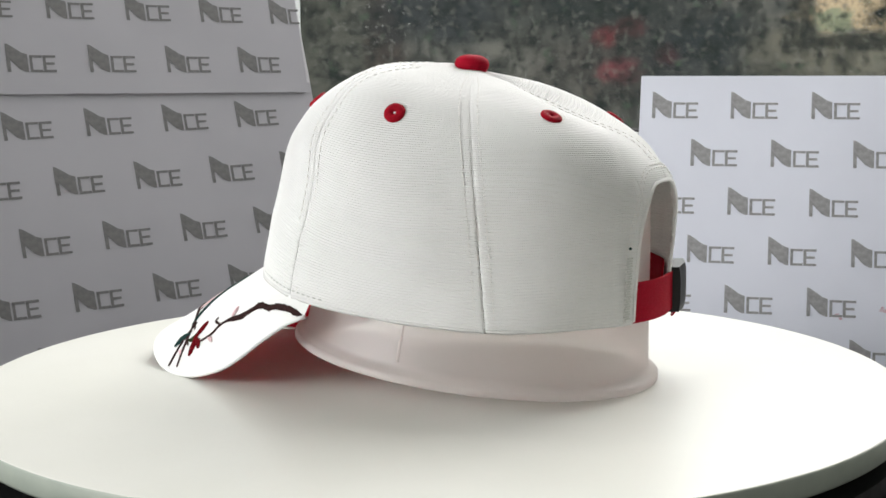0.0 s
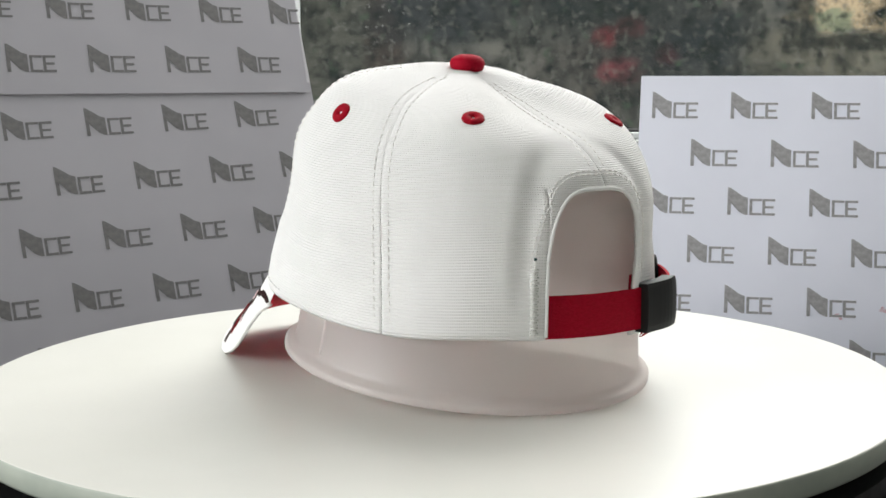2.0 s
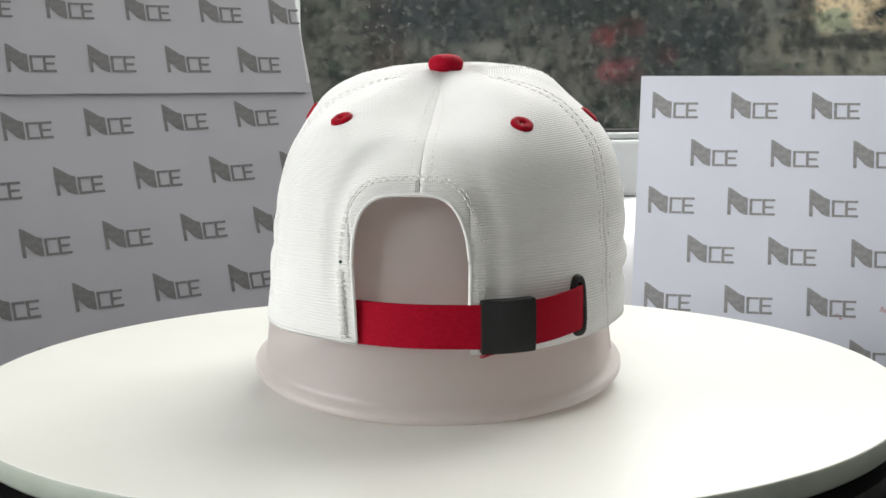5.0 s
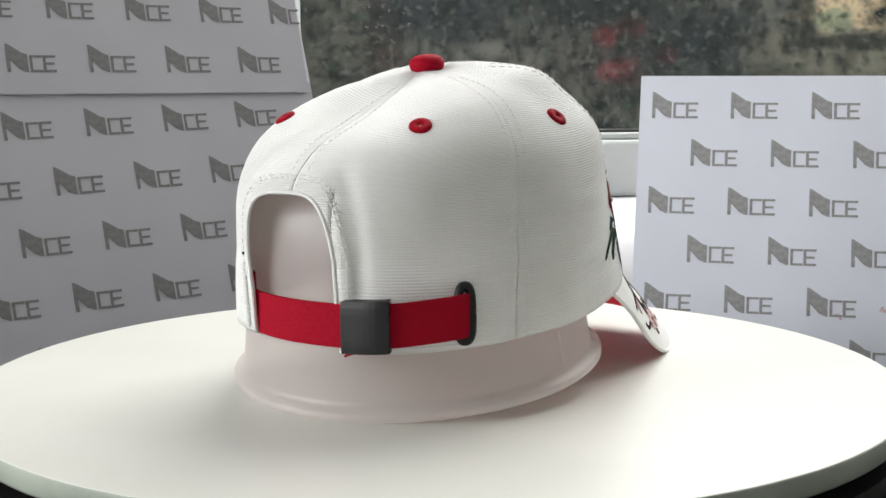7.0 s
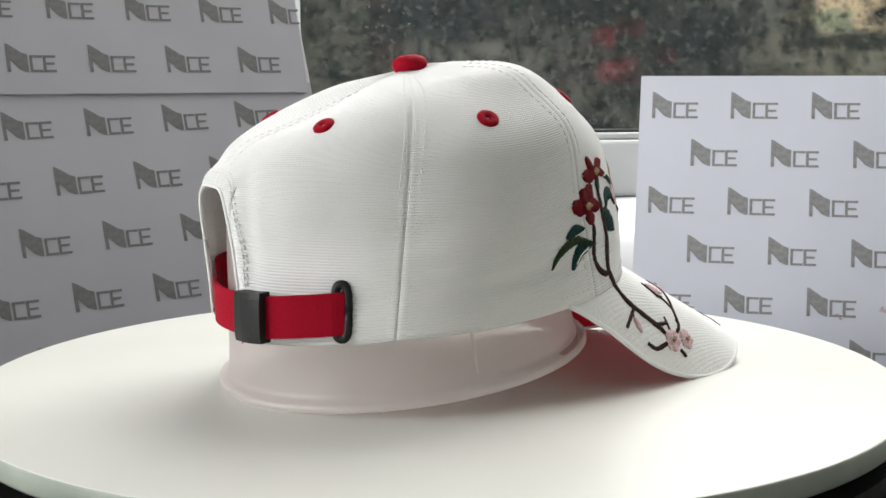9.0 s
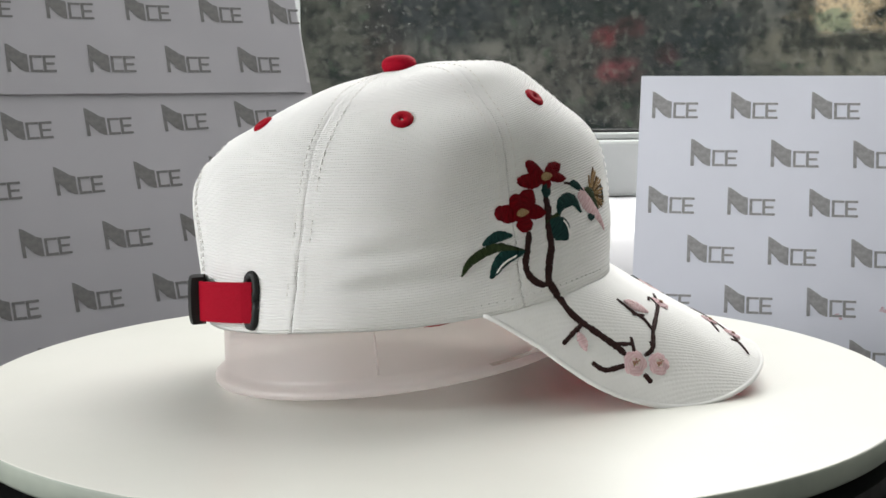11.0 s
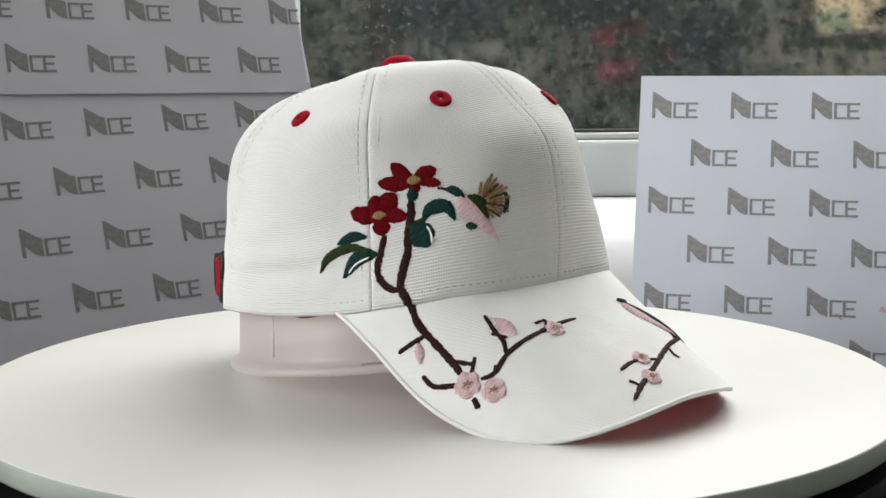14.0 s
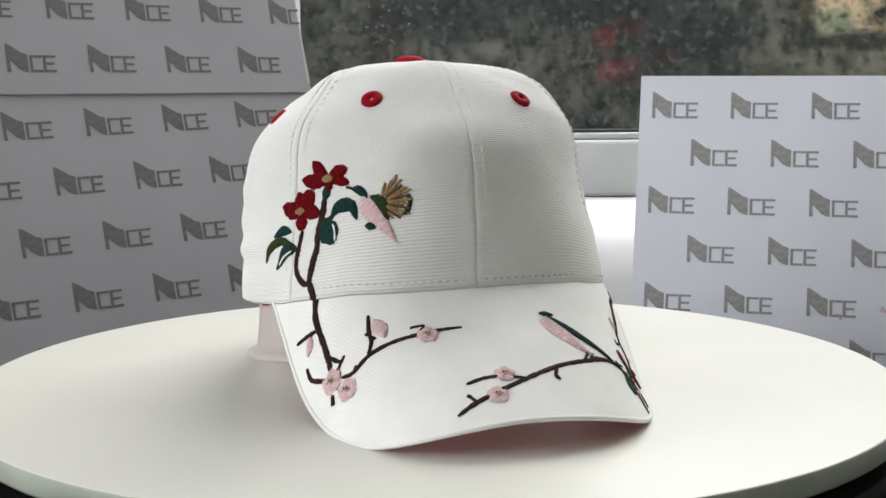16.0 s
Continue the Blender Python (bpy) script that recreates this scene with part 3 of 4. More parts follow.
def mark_meshes(w, ink):
    """One printed mark: a slanted flag shape, an open square and a comb of bars."""
    flag = [(0, 0), (0.05, -0.012), (0.12, -0.055), (0.20, -0.11), (0.31, -0.19), (0.425, -0.23), (0.425, -0.605), (0.37, -0.60), (0.25, -0.54), (0.13, -0.41), (0.072, -0.35), (0.072, -0.605), (0, -0.605)]
    square = [(0.465, -0.245), (0.72, -0.245), (0.72, -0.295), (0.52, -0.295), (0.52, -0.555), (0.72, -0.555), (0.72, -0.605), (0.465, -0.605)]
    comb = [(0.735, -0.245), (1.0, -0.245), (1.0, -0.295), (0.795, -0.295), (0.795, -0.40), (0.97, -0.40), (0.97, -0.45), (0.795, -0.45), (0.795, -0.555), (1.0, -0.555), (1.0, -0.605), (0.735, -0.605)]
    out = []
    for name, pts in (("printed_flag", flag), ("printed_square", square), ("printed_comb", comb)):
        bm = bmesh.new()
        low = [bm.verts.new((x * w, y * w, 0.00010)) for x, y in pts]
        top = [bm.verts.new((x * w, y * w, 0.00022)) for x, y in pts]
        bm.faces.new(top[::-1])
        for k in range(len(pts)):
            j = (k + 1) % len(pts)
            bm.faces.new((low[j], low[k], top[k], top[j]))
        bm.normal_update()
        bmesh.ops.triangulate(bm, faces=[f for f in bm.faces if len(f.verts) > 4], ngon_method="EAR_CLIP")
        bmesh.ops.recalc_face_normals(bm, faces=bm.faces[:])
        me = bpy.data.meshes.new(name)
        bm.to_mesh(me)
        bm.free()
        me.materials.append(ink)
        out.append(me)
    return out


def printed_sheet(label, m, u0, u1, v0, v1, mark, pitch, row, shift, origin=(0, 0), first=0, back=0.0, stock=None):
    """A sheet in the plane m from u0 to u1 and v0 to v1, with marks in staggered rows from the origin down."""
    ob = thing("printed_sheet", label, "paper", m, group="printed sheets")
    nu, nv = 24, 18
    rows = []
    for j in range(nv + 1):
        v = v0 + (v1 - v0) * j / nv
        rows.append([(u0 + (u1 - u0) * i / nu, v, -back) for i in range(nu + 1)])
    bm = sheet(rows)
    got = bmesh.ops.extrude_face_region(bm, geom=bm.faces[:])
    bmesh.ops.translate(bm, vec=(0, 0, -0.0002), verts=[g for g in got["geom"] if isinstance(g, bmesh.types.BMVert)])
    bmesh.ops.recalc_face_normals(bm, faces=bm.faces[:])
    part("sheet", bm, stock or PAPER, ob)
    w = mark["w"]
    for j in range(first, 12):
        y = origin[1] - j * row
        if y > v1 - 0.002 or y - 0.64 * w < v0:
            continue
        for i in range(-4, 9):
            x = origin[0] + (i + (shift if j % 2 else 0)) * pitch
            if x < u0 + 0.001 or x + 0.66 * w > u1:
                continue
            for me in mark["meshes"][:3 if x + w < u1 + 0.002 else 2]:
                o = new(me.name, me)
                o.parent = ob
                o.location = (x, y, -back)
    return ob


def sheets():
    mark = {"w": 0.0340, "meshes": mark_meshes(0.0340, INK)}
    # same mark in the ink darkened for the shaded left sheets
    pale = {"w": 0.0340, "meshes": mark_meshes(0.0340, SHADED_INK)}
    left = plane_pose((-0.2981, 0.2774, 0.1218), 32.79, 16.66, 1.73)
    right = plane_pose((0.1648, 0.3729, 0.1308), -13.69, 15.91, -0.54)
    board = thing("backing_board", "white card board leaning behind the printed sheets", "board", left)
    part("card", boxed((-0.16, 0.2420, -0.204, 0.30, -0.0060, -0.0010), bevel=0.0005), BOARD, board)
    # both left sheets carry their shade in the paper tone
    printed_sheet("printed sheet with grey marks, low on a board, its tone darkened for shade", left, -0.16, 0.2415, -0.2045, 0.0122, pale, 0.058, 0.0411, 0.516, back=0.0004, stock=SHADED_PAPER)
    printed_sheet("printed sheet with grey marks, high on a board, its tone darkened for shade", left @ Matrix.Translation((0.09, 0.03, 0)) @ pose(0, 0, 0, 0, 0, -2.0) @ Matrix.Translation((-0.09, -0.03, 0)), -0.16, 0.2385, 0.0090, 0.150, pale, 0.058, 0.0395, 0.55,
                  origin=(0.0095, 0.0455 + 2 * 0.0395), back=-0.0012, stock=SHADED_PAPER)
    board = thing("backing_board", "white card board leaning behind a single printed sheet", "board", right)
    part("card", boxed((-0.0085, 0.30, -0.2135, 0.010, -0.0050, -0.0010), bevel=0.0005), BOARD, board)
    sheet_right = printed_sheet("white sheet with rows of grey marks leaning upright behind the turntable", right, -0.0092, 0.3060, -0.2140, 0.0123, mark, 0.058, 0.0363, 0.516)
    for x, y, r in ((0.1370, -0.1640, 0.0016), (0.1395, -0.1668, 0.0012), (0.1690, -0.1590, 0.0030)):
        bm = bmesh.new()
        ring = []
        for k in range(14):
            t = 2 * math.pi * k / 14
            d = r * (0.6 + 0.7 * noise.noise(Vector((math.cos(t), math.sin(t), x * 900))))
            ring.append(bm.verts.new((x + 1.5 * d * math.cos(t), y + d * math.sin(t), 0.00012)))
        bm.faces.new(ring)
        part("smudge", bm, SMUDGE, sheet_right, "faint pink smudge")


# ---------------------------------------------------------------- turntable
def turntable():
    ob = thing("turntable", "motorised turntable with a white round platter on a black base", "turntable", pose(0, 0, -0.075))
    base = lathe([(0, 0.0), (0.222, 0.0), (0.226, 0.004), (0.226, 0.046), (0.223, 0.050), (0.2195, 0.050), (0.217, 0.048), (0.217, 0.058), (0.0, 0.058)], 128)
    part("base", base, BLACK_PLASTIC, ob, smooth=False)
    # added ring that draws the base's glossy edge highlight as a grey line
    trim = lathe([(0.2233, 0.0497), (0.2246, 0.0497), (0.2249, 0.0502), (0.2246, 0.0508), (0.2236, 0.0508), (0.2231, 0.0502), (0.2233, 0.0497)], 128)
    part("edge_glint_ring", trim, EDGE_GLINT, ob, "thin grey ring standing in for the glint on the base's edge", smooth=True)
    R = 0.2185
    disc = lathe([(0, -0.0105), (R - 0.004, -0.0105), (R - 0.0012, -0.0097), (R, -0.0080), (R, -0.0010), (R - 0.0003, -0.0003), (R - 0.001, 0.0), (R * 0.5, 0.0), (0, 0.0)], 192)
    plate = part("platter", disc, PLATTER_PAINT, ob, "satin white round platter", smooth=False)
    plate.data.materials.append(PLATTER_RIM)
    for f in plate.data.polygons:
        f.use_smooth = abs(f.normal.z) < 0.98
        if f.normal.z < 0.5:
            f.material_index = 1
    plate.location = (0, 0, 0.075)
    return plate


# ---------------------------------------------------------------- hat form
def hat_form():
    ob = thing("hat_form", "milky translucent plastic hat form holding the cap up", "hat form")
    prof = [(0.0, 0.0930), (0.50, 0.0928), (0.70, 0.0915), (0.79, 0.0880), (0.838, 0.081), (0.865, 0.065), (0.895, 0.04), (0.922, 0.02), (0.940, 0.0072), (0.950, 0.0044), (0.985, 0.0036), (1.0, 0.0026),
            (1.0, 0.0006), (0.992, 0.0), (0.955, 0.0008), (0.930, 0.004), (0.910, 0.02), (0.883, 0.04), (0.852, 0.065), (0.825, 0.081), (0.777, 0.0868), (0.69, 0.0901), (0.5, 0.0914), (0, 0.0916)]
    tilt = pose(-0.0069, 0.0053, 0.0106, 1.62, -6.73, 0)
    bm = lathe(prof, 128, 0.0873, 0.0847)
    bmesh.ops.transform(bm, matrix=tilt, verts=bm.verts)
    shell = part("shell", bm, MILKY, ob, smooth=True)
    shell.data.materials.append(MILKY_INSIDE)
    for f in shell.data.polygons:
        if f.normal.dot(f.center - Vector((0.005, 0, 0.035))) < 0:
            f.material_index = 1
    for a in (90, -90):
        bm = bmesh.new()
        pts = []
        for z in (0.008, 0.02, 0.035, 0.05, 0.06):
            k = np.interp(z, [0.0072, 0.02, 0.04, 0.065], [0.940, 0.922, 0.895, 0.865])
            pts.append((0.0873 * k * math.cos(radians(a)), 0.0847 * k * math.sin(radians(a)), z))
        tube(bm, pts, 0.0007, 6, Vector((1, 0, 0)))
        bmesh.ops.transform(bm, matrix=tilt, verts=bm.verts)
        part("mould_seam", bm, MILKY, ob, smooth=True)
    return ob


# ---------------------------------------------------------------- cap
def uv_metres(me, uvs):
    layer = me.uv_layers.new(name="cloth")
    for l in me.loops:
        layer.data[l.index].uv = uvs[l.vertex_index]


GAP_MID, GAP_HALF, GAP_LOW, GAP_TOP = 178.9, 15.0, 0.062, 0.0946


def gap_top(a):
    """Height of the rear opening's arch at the angle a."""
    k = min(1.0, abs(a - GAP_MID) / GAP_HALF)
    return GAP_LOW + (GAP_TOP - GAP_LOW) * max(0.0, 1 - k ** 4) ** 0.5


def drape(a, p, s):
    """Folds and slack of the cloth, as an offset outwards."""
    q = 0.0006 * noise.noise(p * 38) + 0.0010 * noise.noise(Vector((p.x * 14, p.y * 14, p.z * 60))) * max(0.0, s - 0.45)
    d = abs(a - GAP_MID)
    if d < 40 and p.z > 0.045:
        ring = ((d / GAP_HALF) ** 3 + (max(0.0, p.z - 0.05) / (GAP_TOP - 0.05)) ** 3) ** (1 / 3)
        q += min(1.0, (p.z - 0.045) / 0.015) * (0.0010 * math.exp(-((ring - 1.12) / 0.10) ** 2) - 0.0019 * math.exp(-((ring - 1.42) / 0.12) ** 2))
    # slack low on the flanks
    side = math.exp(-((abs(abs((a + 180) % 360 - 180) - 85) / 22) ** 2))
    q += side * 0.0012 * math.sin(p.z * 380 + abs((a + 180) % 360 - 180) * 0.11) * math.exp(-((p.z - 0.066) / 0.016) ** 2)
    # creases that run forward from the strap's eyelet
    b = (a + 360) % 360
    if 226 < b < 312:
        k = math.sin(math.pi * (b - 226) / 86)
        for z, slope, wide, deep in ((0.070, 0.00016, 0.0034, 0.0010), (0.055, 0.00010, 0.0028, -0.0010), (0.088, -0.00005, 0.0045, 0.0007)):
            q += k * deep * math.exp(-((p.z - z - slope * (b - 265) - 0.003 * noise.noise(Vector((b * 0.05, z * 90, 2)))) / wide) ** 2)
    # the sweatband's upper edge prints through
    q += 0.0004 / (1 + math.exp(-(hem(a) + 0.029 - p.z) / 0.0008)) * (1 if d > 17 else 0)
    return q * min(1, s * 3)


@functools.lru_cache(None)
def arc_table():
    """Lengths of cloth from the button down a panel's middle."""
    pts = [Vector(crown(85, i / 100)) for i in range(101)]
    return [0.0] + list(itertools.accumulate((b - a).length for a, b in zip(pts, pts[1:])))


def arc_down(s):
    return float(np.interp(s, [i / 100 for i in range(101)], arc_table()))


def crown_panel(parent, k):
    a0, a1 = SEAMS[k], SEAMS[k + 1]
    fine = (0, 0.3, 0.6, 1.0, 1.5, 2.0, 2.4, 2.7, 3.0, 3.3, 3.7, 4.2, 4.8, 5.5)
    cols = [a0 + f for f in fine] + [a0 + 7 + (a1 - a0 - 14) * i / 25 for i in range(26)] + [a1 - f for f in fine[::-1]]
    edge = {2: GAP_MID - GAP_HALF, 3: GAP_MID + GAP_HALF}.get(k)
    if edge:
        cols = sorted([c for c in cols if abs(c - edge) > 0.3] + [edge - 0.02, edge + 0.02])
    top = crown_s(180, GAP_TOP + 0.001)
    bm, uvs, grid = bmesh.new(), [], []
    for c in cols:
        low = crown_s(c, gap_top(c)) if edge and abs(c - GAP_MID) < GAP_HALF else 1.0
        col = []
        for j in range(69):
            s = 0.012 + (top - 0.012) * j / 44 if j <= 44 else top + (low - top) * (j - 44) / 24
            a = c + seam_shift(c, s)
            p = Vector(crown(a, s))
            p += Vector((math.cos(radians(a)), math.sin(radians(a)), 0)) * drape(a, p, s)
            col.append(bm.verts.new(p))
            uvs.append((radians(c) * 0.085, arc_down(s)))
        grid.append(col)
    for i, (a, b) in enumerate(zip(grid, grid[1:])):
        slit = edge and abs((cols[i] + cols[i + 1]) / 2 - edge) < 0.01
        for j in range(68):
            if not (slit and j >= 44):
                bm.faces.new((a[j], a[j + 1], b[j + 1], b[j]))
    ob = part("crown_panel", bm, WHITE_CLOTH, parent, smooth=True)
    uv_metres(ob.data, uvs)
    md = ob.modifiers.new("cloth", "SOLIDIFY")
    md.thickness, md.offset = 0.0012, -1
    return ob


def stitches(points, length=0.0025, gap=0.0012, radius=0.00026, bm=None):
    """Short threads laid along points."""
    bm = bm or bmesh.new()
    pts = [Vector(p) for p in points]
    total, marks = 0.0, [0.0]
    for a, b in zip(pts, pts[1:]):
        total += (b - a).length
        marks.append(total)

    def at(d):
        k = int(np.searchsorted(marks, d)) - 1
        k = min(max(k, 0), len(pts) - 2)
        return pts[k].lerp(pts[k + 1], (d - marks[k]) / max(1e-9, marks[k + 1] - marks[k]))

    d = 0.0
    while d + length < total:
        a, b = at(d), at(d + length)
        mid = (a + b) / 2
        out = Vector((mid.x, mid.y, 0.02)).normalized()
        tube(bm, [a, mid + out * radius * 0.7, b], [radius * 0.6, radius, radius * 0.6], 5, out)
        d += length + gap
    return bm


def seam_stitches(parent):
    for k in range(6):
        bm = bmesh.new()
        for side in (-1, 1):
            pts = []
            for j in range(60):
                s = 0.15 + 0.845 * j / 59
                c = SEAMS[k] + seam_shift(SEAMS[k], s)
                r = max(0.02, math.hypot(*crown(c, s)[:2]))
                a = c + side * math.degrees(0.0042 / max(r, 0.045))
                p = crown(a, s, 0.00015)
                if k == 3 and p[2] < GAP_TOP + 0.004:
                    break
                pts.append(p)
            stitches(pts, bm=bm)
        tagged(part("seam_stitching", bm, WHITE_THREAD, parent, smooth=True), kind="stuff")
    bm = bmesh.new()
    pts = [crown(a, crown_s(a, hem(a) + 0.0042), 0.0002) for a in np.arange(-68, 68.1, 1.5)]
    stitches(pts, 0.0017, 0.0017, 0.00026, bm)
    tagged(part("visor_stitching", bm, GREY_THREAD, parent, smooth=True), kind="stuff")


def eyelets(parent):
    for a, s in ((26.20, 0.5244), (-27.46, 0.5131), (82.61, 0.4604), (-82.09, 0.4786), (145.40, 0.4277), (-143.93, 0.4535)):
        p = Vector(crown(a, s))
        du = (Vector(crown(a + 1, s)) - Vector(crown(a - 1, s))).normalized()
        dv = (Vector(crown(a, s - 0.01)) - Vector(crown(a, s + 0.01))).normalized()
        n = du.cross(dv).normalized()
        if n.dot(Vector((p.x, p.y, 0.05))) < 0:
            n = -n
        m = Matrix((du, n.cross(du), n)).transposed().to_4x4()
        m.translation = p
        bm = lathe([(0.0003, -0.0005), (0.0008, 0.0005), (0.0020, 0.0013), (0.0036, 0.0012), (0.0047, 0.0006), (0.0050, -0.0004)], 28)
        for v in bm.verts:
            t = math.atan2(v.co.y, v.co.x)
            v.co.z += 0.00012 * math.sin(t * 14) * (1 if v.co.xy.length > 0.0015 else 0)
        bmesh.ops.transform(bm, matrix=m, verts=bm.verts)
        part("eyelet", bm, RED_THREAD_BRIGHT, parent, "red embroidered eyelet", smooth=True)


def top_button(parent):
    bm = lathe([(0, 0.0060), (0.003, 0.0059), (0.0055, 0.0052), (0.0075, 0.0038), (0.0082, 0.0018), (0.0078, 0.0), (0.0064, -0.0030), (0, -0.0034)], 40)
    bmesh.ops.transform(bm, matrix=pose(-0.0039, 0.0011, 0.1454, 0, -4, 0), verts=bm.verts)
    part("top_button", bm, RED_CLOTH, parent, "red cloth covered button", smooth=True)


def brim(parent):
    n, m = 72, 18
    rows_t, uvs = [], []
    for i in range(n + 1):
        a = -54.5 + 111.5 * i / n
        ex, ey = brim_edge(a)
        phi = a * 63.0 / 57 if a > 0 else a * 61.0 / 54.5
        cx, cy, _ = crown(phi, 1.0, -0.0030)
        row = []
        for j in range(m + 1):
            t = j / m
            x, y = cx + (ex - cx) * t, cy + (ey - cy) * t
            row.append((x, y, brim_z(x, y)))
            uvs.append((x, y))
        rows_t.append(row)
    TH = 0.0020
    ob = part("brim", sheet(rows_t), BRIM_CLOTH, parent, "curved white twill brim", smooth=True)
    uv_metres(ob.data, uvs)
    low = [[(p[0], p[1], p[2] - TH) for p in row] for row in rows_t]
    part("underside", sheet([r[::-1] for r in low]), RED_LINING, ob, "red cotton underside", smooth=True)
    bm = bmesh.new()
    pts = [(r[-1][0], r[-1][1], r[-1][2] - TH / 2 + 0.0001) for r in rows_t]
    tube(bm, pts, TH / 2 + 0.0001, 10)
    part("edge_binding", bm, BRIM_CLOTH, ob, "rolled white edge", smooth=True)
    return ob


def band(phis, z0, z1, lift, thick, n=6, follow=False, belly=0.0):
    """A strap that follows the crown's girth at a constant height."""
    rows = []
    for a in phis:
        zc = (z0(a) + z1(a)) / 2
        c, s = math.cos(radians(a)), math.sin(radians(a))
        near = [crown(a + k, crown_s(a + k, max(zc, 0.04))) for k in (-6, -4, -2, 0, 2, 4, 6)]
        base = sum(p[0] for p in near) / 7 + 0.0003 * c, sum(p[1] for p in near) / 7 + 0.0003 * s
        ring = []
        for d, order in ((lift(a), range(n + 1)), (lift(a) - thick, range(n, -1, -1))):
            for j in order:
                z = z0(a) + (z1(a) - z0(a)) * j / n
                if follow:
                    x, y, _ = crown(a, crown_s(a, max(z, 0.04)))
                else:
                    x, y = base
                e = d + (belly * (1 - (2 * j / n - 1) ** 4) if d == lift(a) else 0.0)
                ring.append((x + e * c, y + e * s, z))
        rows.append(ring)
    bm = sheet(rows, True)
    bm.verts.ensure_lookup_table()
    k = 2 * (n + 1)
    bm.faces.new(bm.verts[:k])
    bm.faces.new(bm.verts[-k:][::-1])
    bmesh.ops.recalc_face_normals(bm, faces=bm.faces[:])
    return bm


def strap_z(a):
    """Middle height of the strap at the angle a."""
    return float(np.interp(a, [160, 180, 196, 228], [0.0425, 0.0418, 0.0415, 0.0452]))


def strap(parent):
    half = 0.0089
    raw = lambda a: float(np.interp(a, [158, 165, 180, 190, 197, 203, 208, 213, 221, 226, 229.2, 231], [-0.0022, -0.0018, -0.0004, 0.0006, 0.0022, 0.0066, 0.0085, 0.0078, 0.0052, 0.0036, 0.0018, -0.003]))
    lift = lambda a: raw(a) if a > 224 else sum(raw(a + d) for d in (-3, -2, -1, 0, 1, 2, 3)) / 7
    ob = part("strap", band(list(np.arange(157, 231.1, 1.0)), lambda a: strap_z(a) - half, lambda a: strap_z(a) + half, lift, 0.0013), RED_CLOTH, parent, "red cotton adjusting strap", smooth=False)
    # clasp
    a0, a1 = 196.4, 208.8
    bm = band(list(np.linspace(a0, a1, 9)), lambda a: strap_z(a) - 0.0106, lambda a: strap_z(a) + 0.0106, lambda a: lift(a) + 0.0030, 0.0058, n=8, belly=0.0008)
    part("clasp", bm, BLACK_METAL, ob, "black metal clasp", smooth=False)
    end = Vector(crown(197.0, crown_s(197.0, 0.040), 0.0030))
    bm = bmesh.new()
    for k in range(3):
        pts = [end + Vector((0.0006 * k, -0.0012 * k, -0.0070)), end + Vector((0.0003, 0.0012 * k - 0.001, -0.0096 - 0.0006 * k)), end + Vector((-0.0006, -0.0015 * k - 0.0015, -0.0088))]
        tube(bm, curve_through(pts, 9), 0.00028, 5)
    tagged(part("loose_thread", bm, RED_CLOTH, ob, "frayed red thread ends", smooth=True), kind="stuff")
    # oval eyelet
    bm = bmesh.new()
    pts = []
    for i in range(41):
        t = 2 * math.pi * i / 40
        dx = 0.0031 * math.copysign(abs(math.cos(t)) ** 0.7, math.cos(t))
        dz = 0.0112 * math.copysign(abs(math.sin(t)) ** 0.6, math.sin(t))
        z = 0.0458 + dz
        a = 227.9 + math.degrees(dx / 0.09)
        pts.append(crown(a, crown_s(a, z), 0.0006))
    tube(bm, pts, 0.0019, 8)
    part("strap_eyelet", bm, BLACK_METAL, parent, "black metal oval eyelet", smooth=True)


def opening_trim(parent):
    """Folded white edge round the rear opening, with its rows of stitches and a bar tack."""
    def rim(out):
        pts = []
        for i in range(81):
            t = -1 + 2 * i / 80
            if abs(t) > 0.5:
                k = (abs(t) - 0.5) / 0.5
                a, z = math.copysign(1, t), 0.068 + (0.0345 - 0.068) * k
            else:
                a = math.sin(t / 0.5 * math.pi / 2)
                z = max(0.068, gap_top(GAP_MID + a * GAP_HALF))
            w = min(1.0, max(0.0, (z - 0.068) / 0.02))
            a, z = GAP_MID + a * (GAP_HALF + out * 590 * (1 - 0.3 * w)), z + out * w
            p = Vector(crown(a, crown_s(a, z)))
            pts.append(p + Vector((math.cos(radians(a)), math.sin(radians(a)), 0)) * (drape(a, p, 0.8) + 0.0002))
        return pts

    part("opening_binding", tube(bmesh.new(), rim(0.0), 0.0008, 8), WHITE_CLOTH, parent, smooth=True)
    for out in (0.0058, 0.0072):
        tagged(part("opening_stitching", stitches(rim(out), 0.0022, 0.0009), WHITE_THREAD, parent, smooth=True), kind="stuff")
    bm = bmesh.new()
    for z in np.arange(0.0365, 0.0640, 0.0011):
        a = 160.4 + 0.25 * math.sin(z * 9000)
        p, q = (Vector(crown(b, crown_s(b, float(z)), 0.0007)) for b in (a - 0.95, a + 0.95))
        tube(bm, [p, (p + q) / 2 * 1.0008, q], 0.00045, 5)
    tagged(part("bar_tack", bm, GREY_TACK, parent, "pale grey bar tack", smooth=True), kind="stuff")
    bm = bmesh.new()
    bmesh.ops.create_icosphere(bm, subdivisions=2, radius=0.0007, matrix=Matrix.Translation(crown(160.6, crown_s(160.6, 0.0672), 0.0006)))
    part("thread_knot", bm, GREEN_THREAD, parent, "tiny dark thread end", smooth=True)


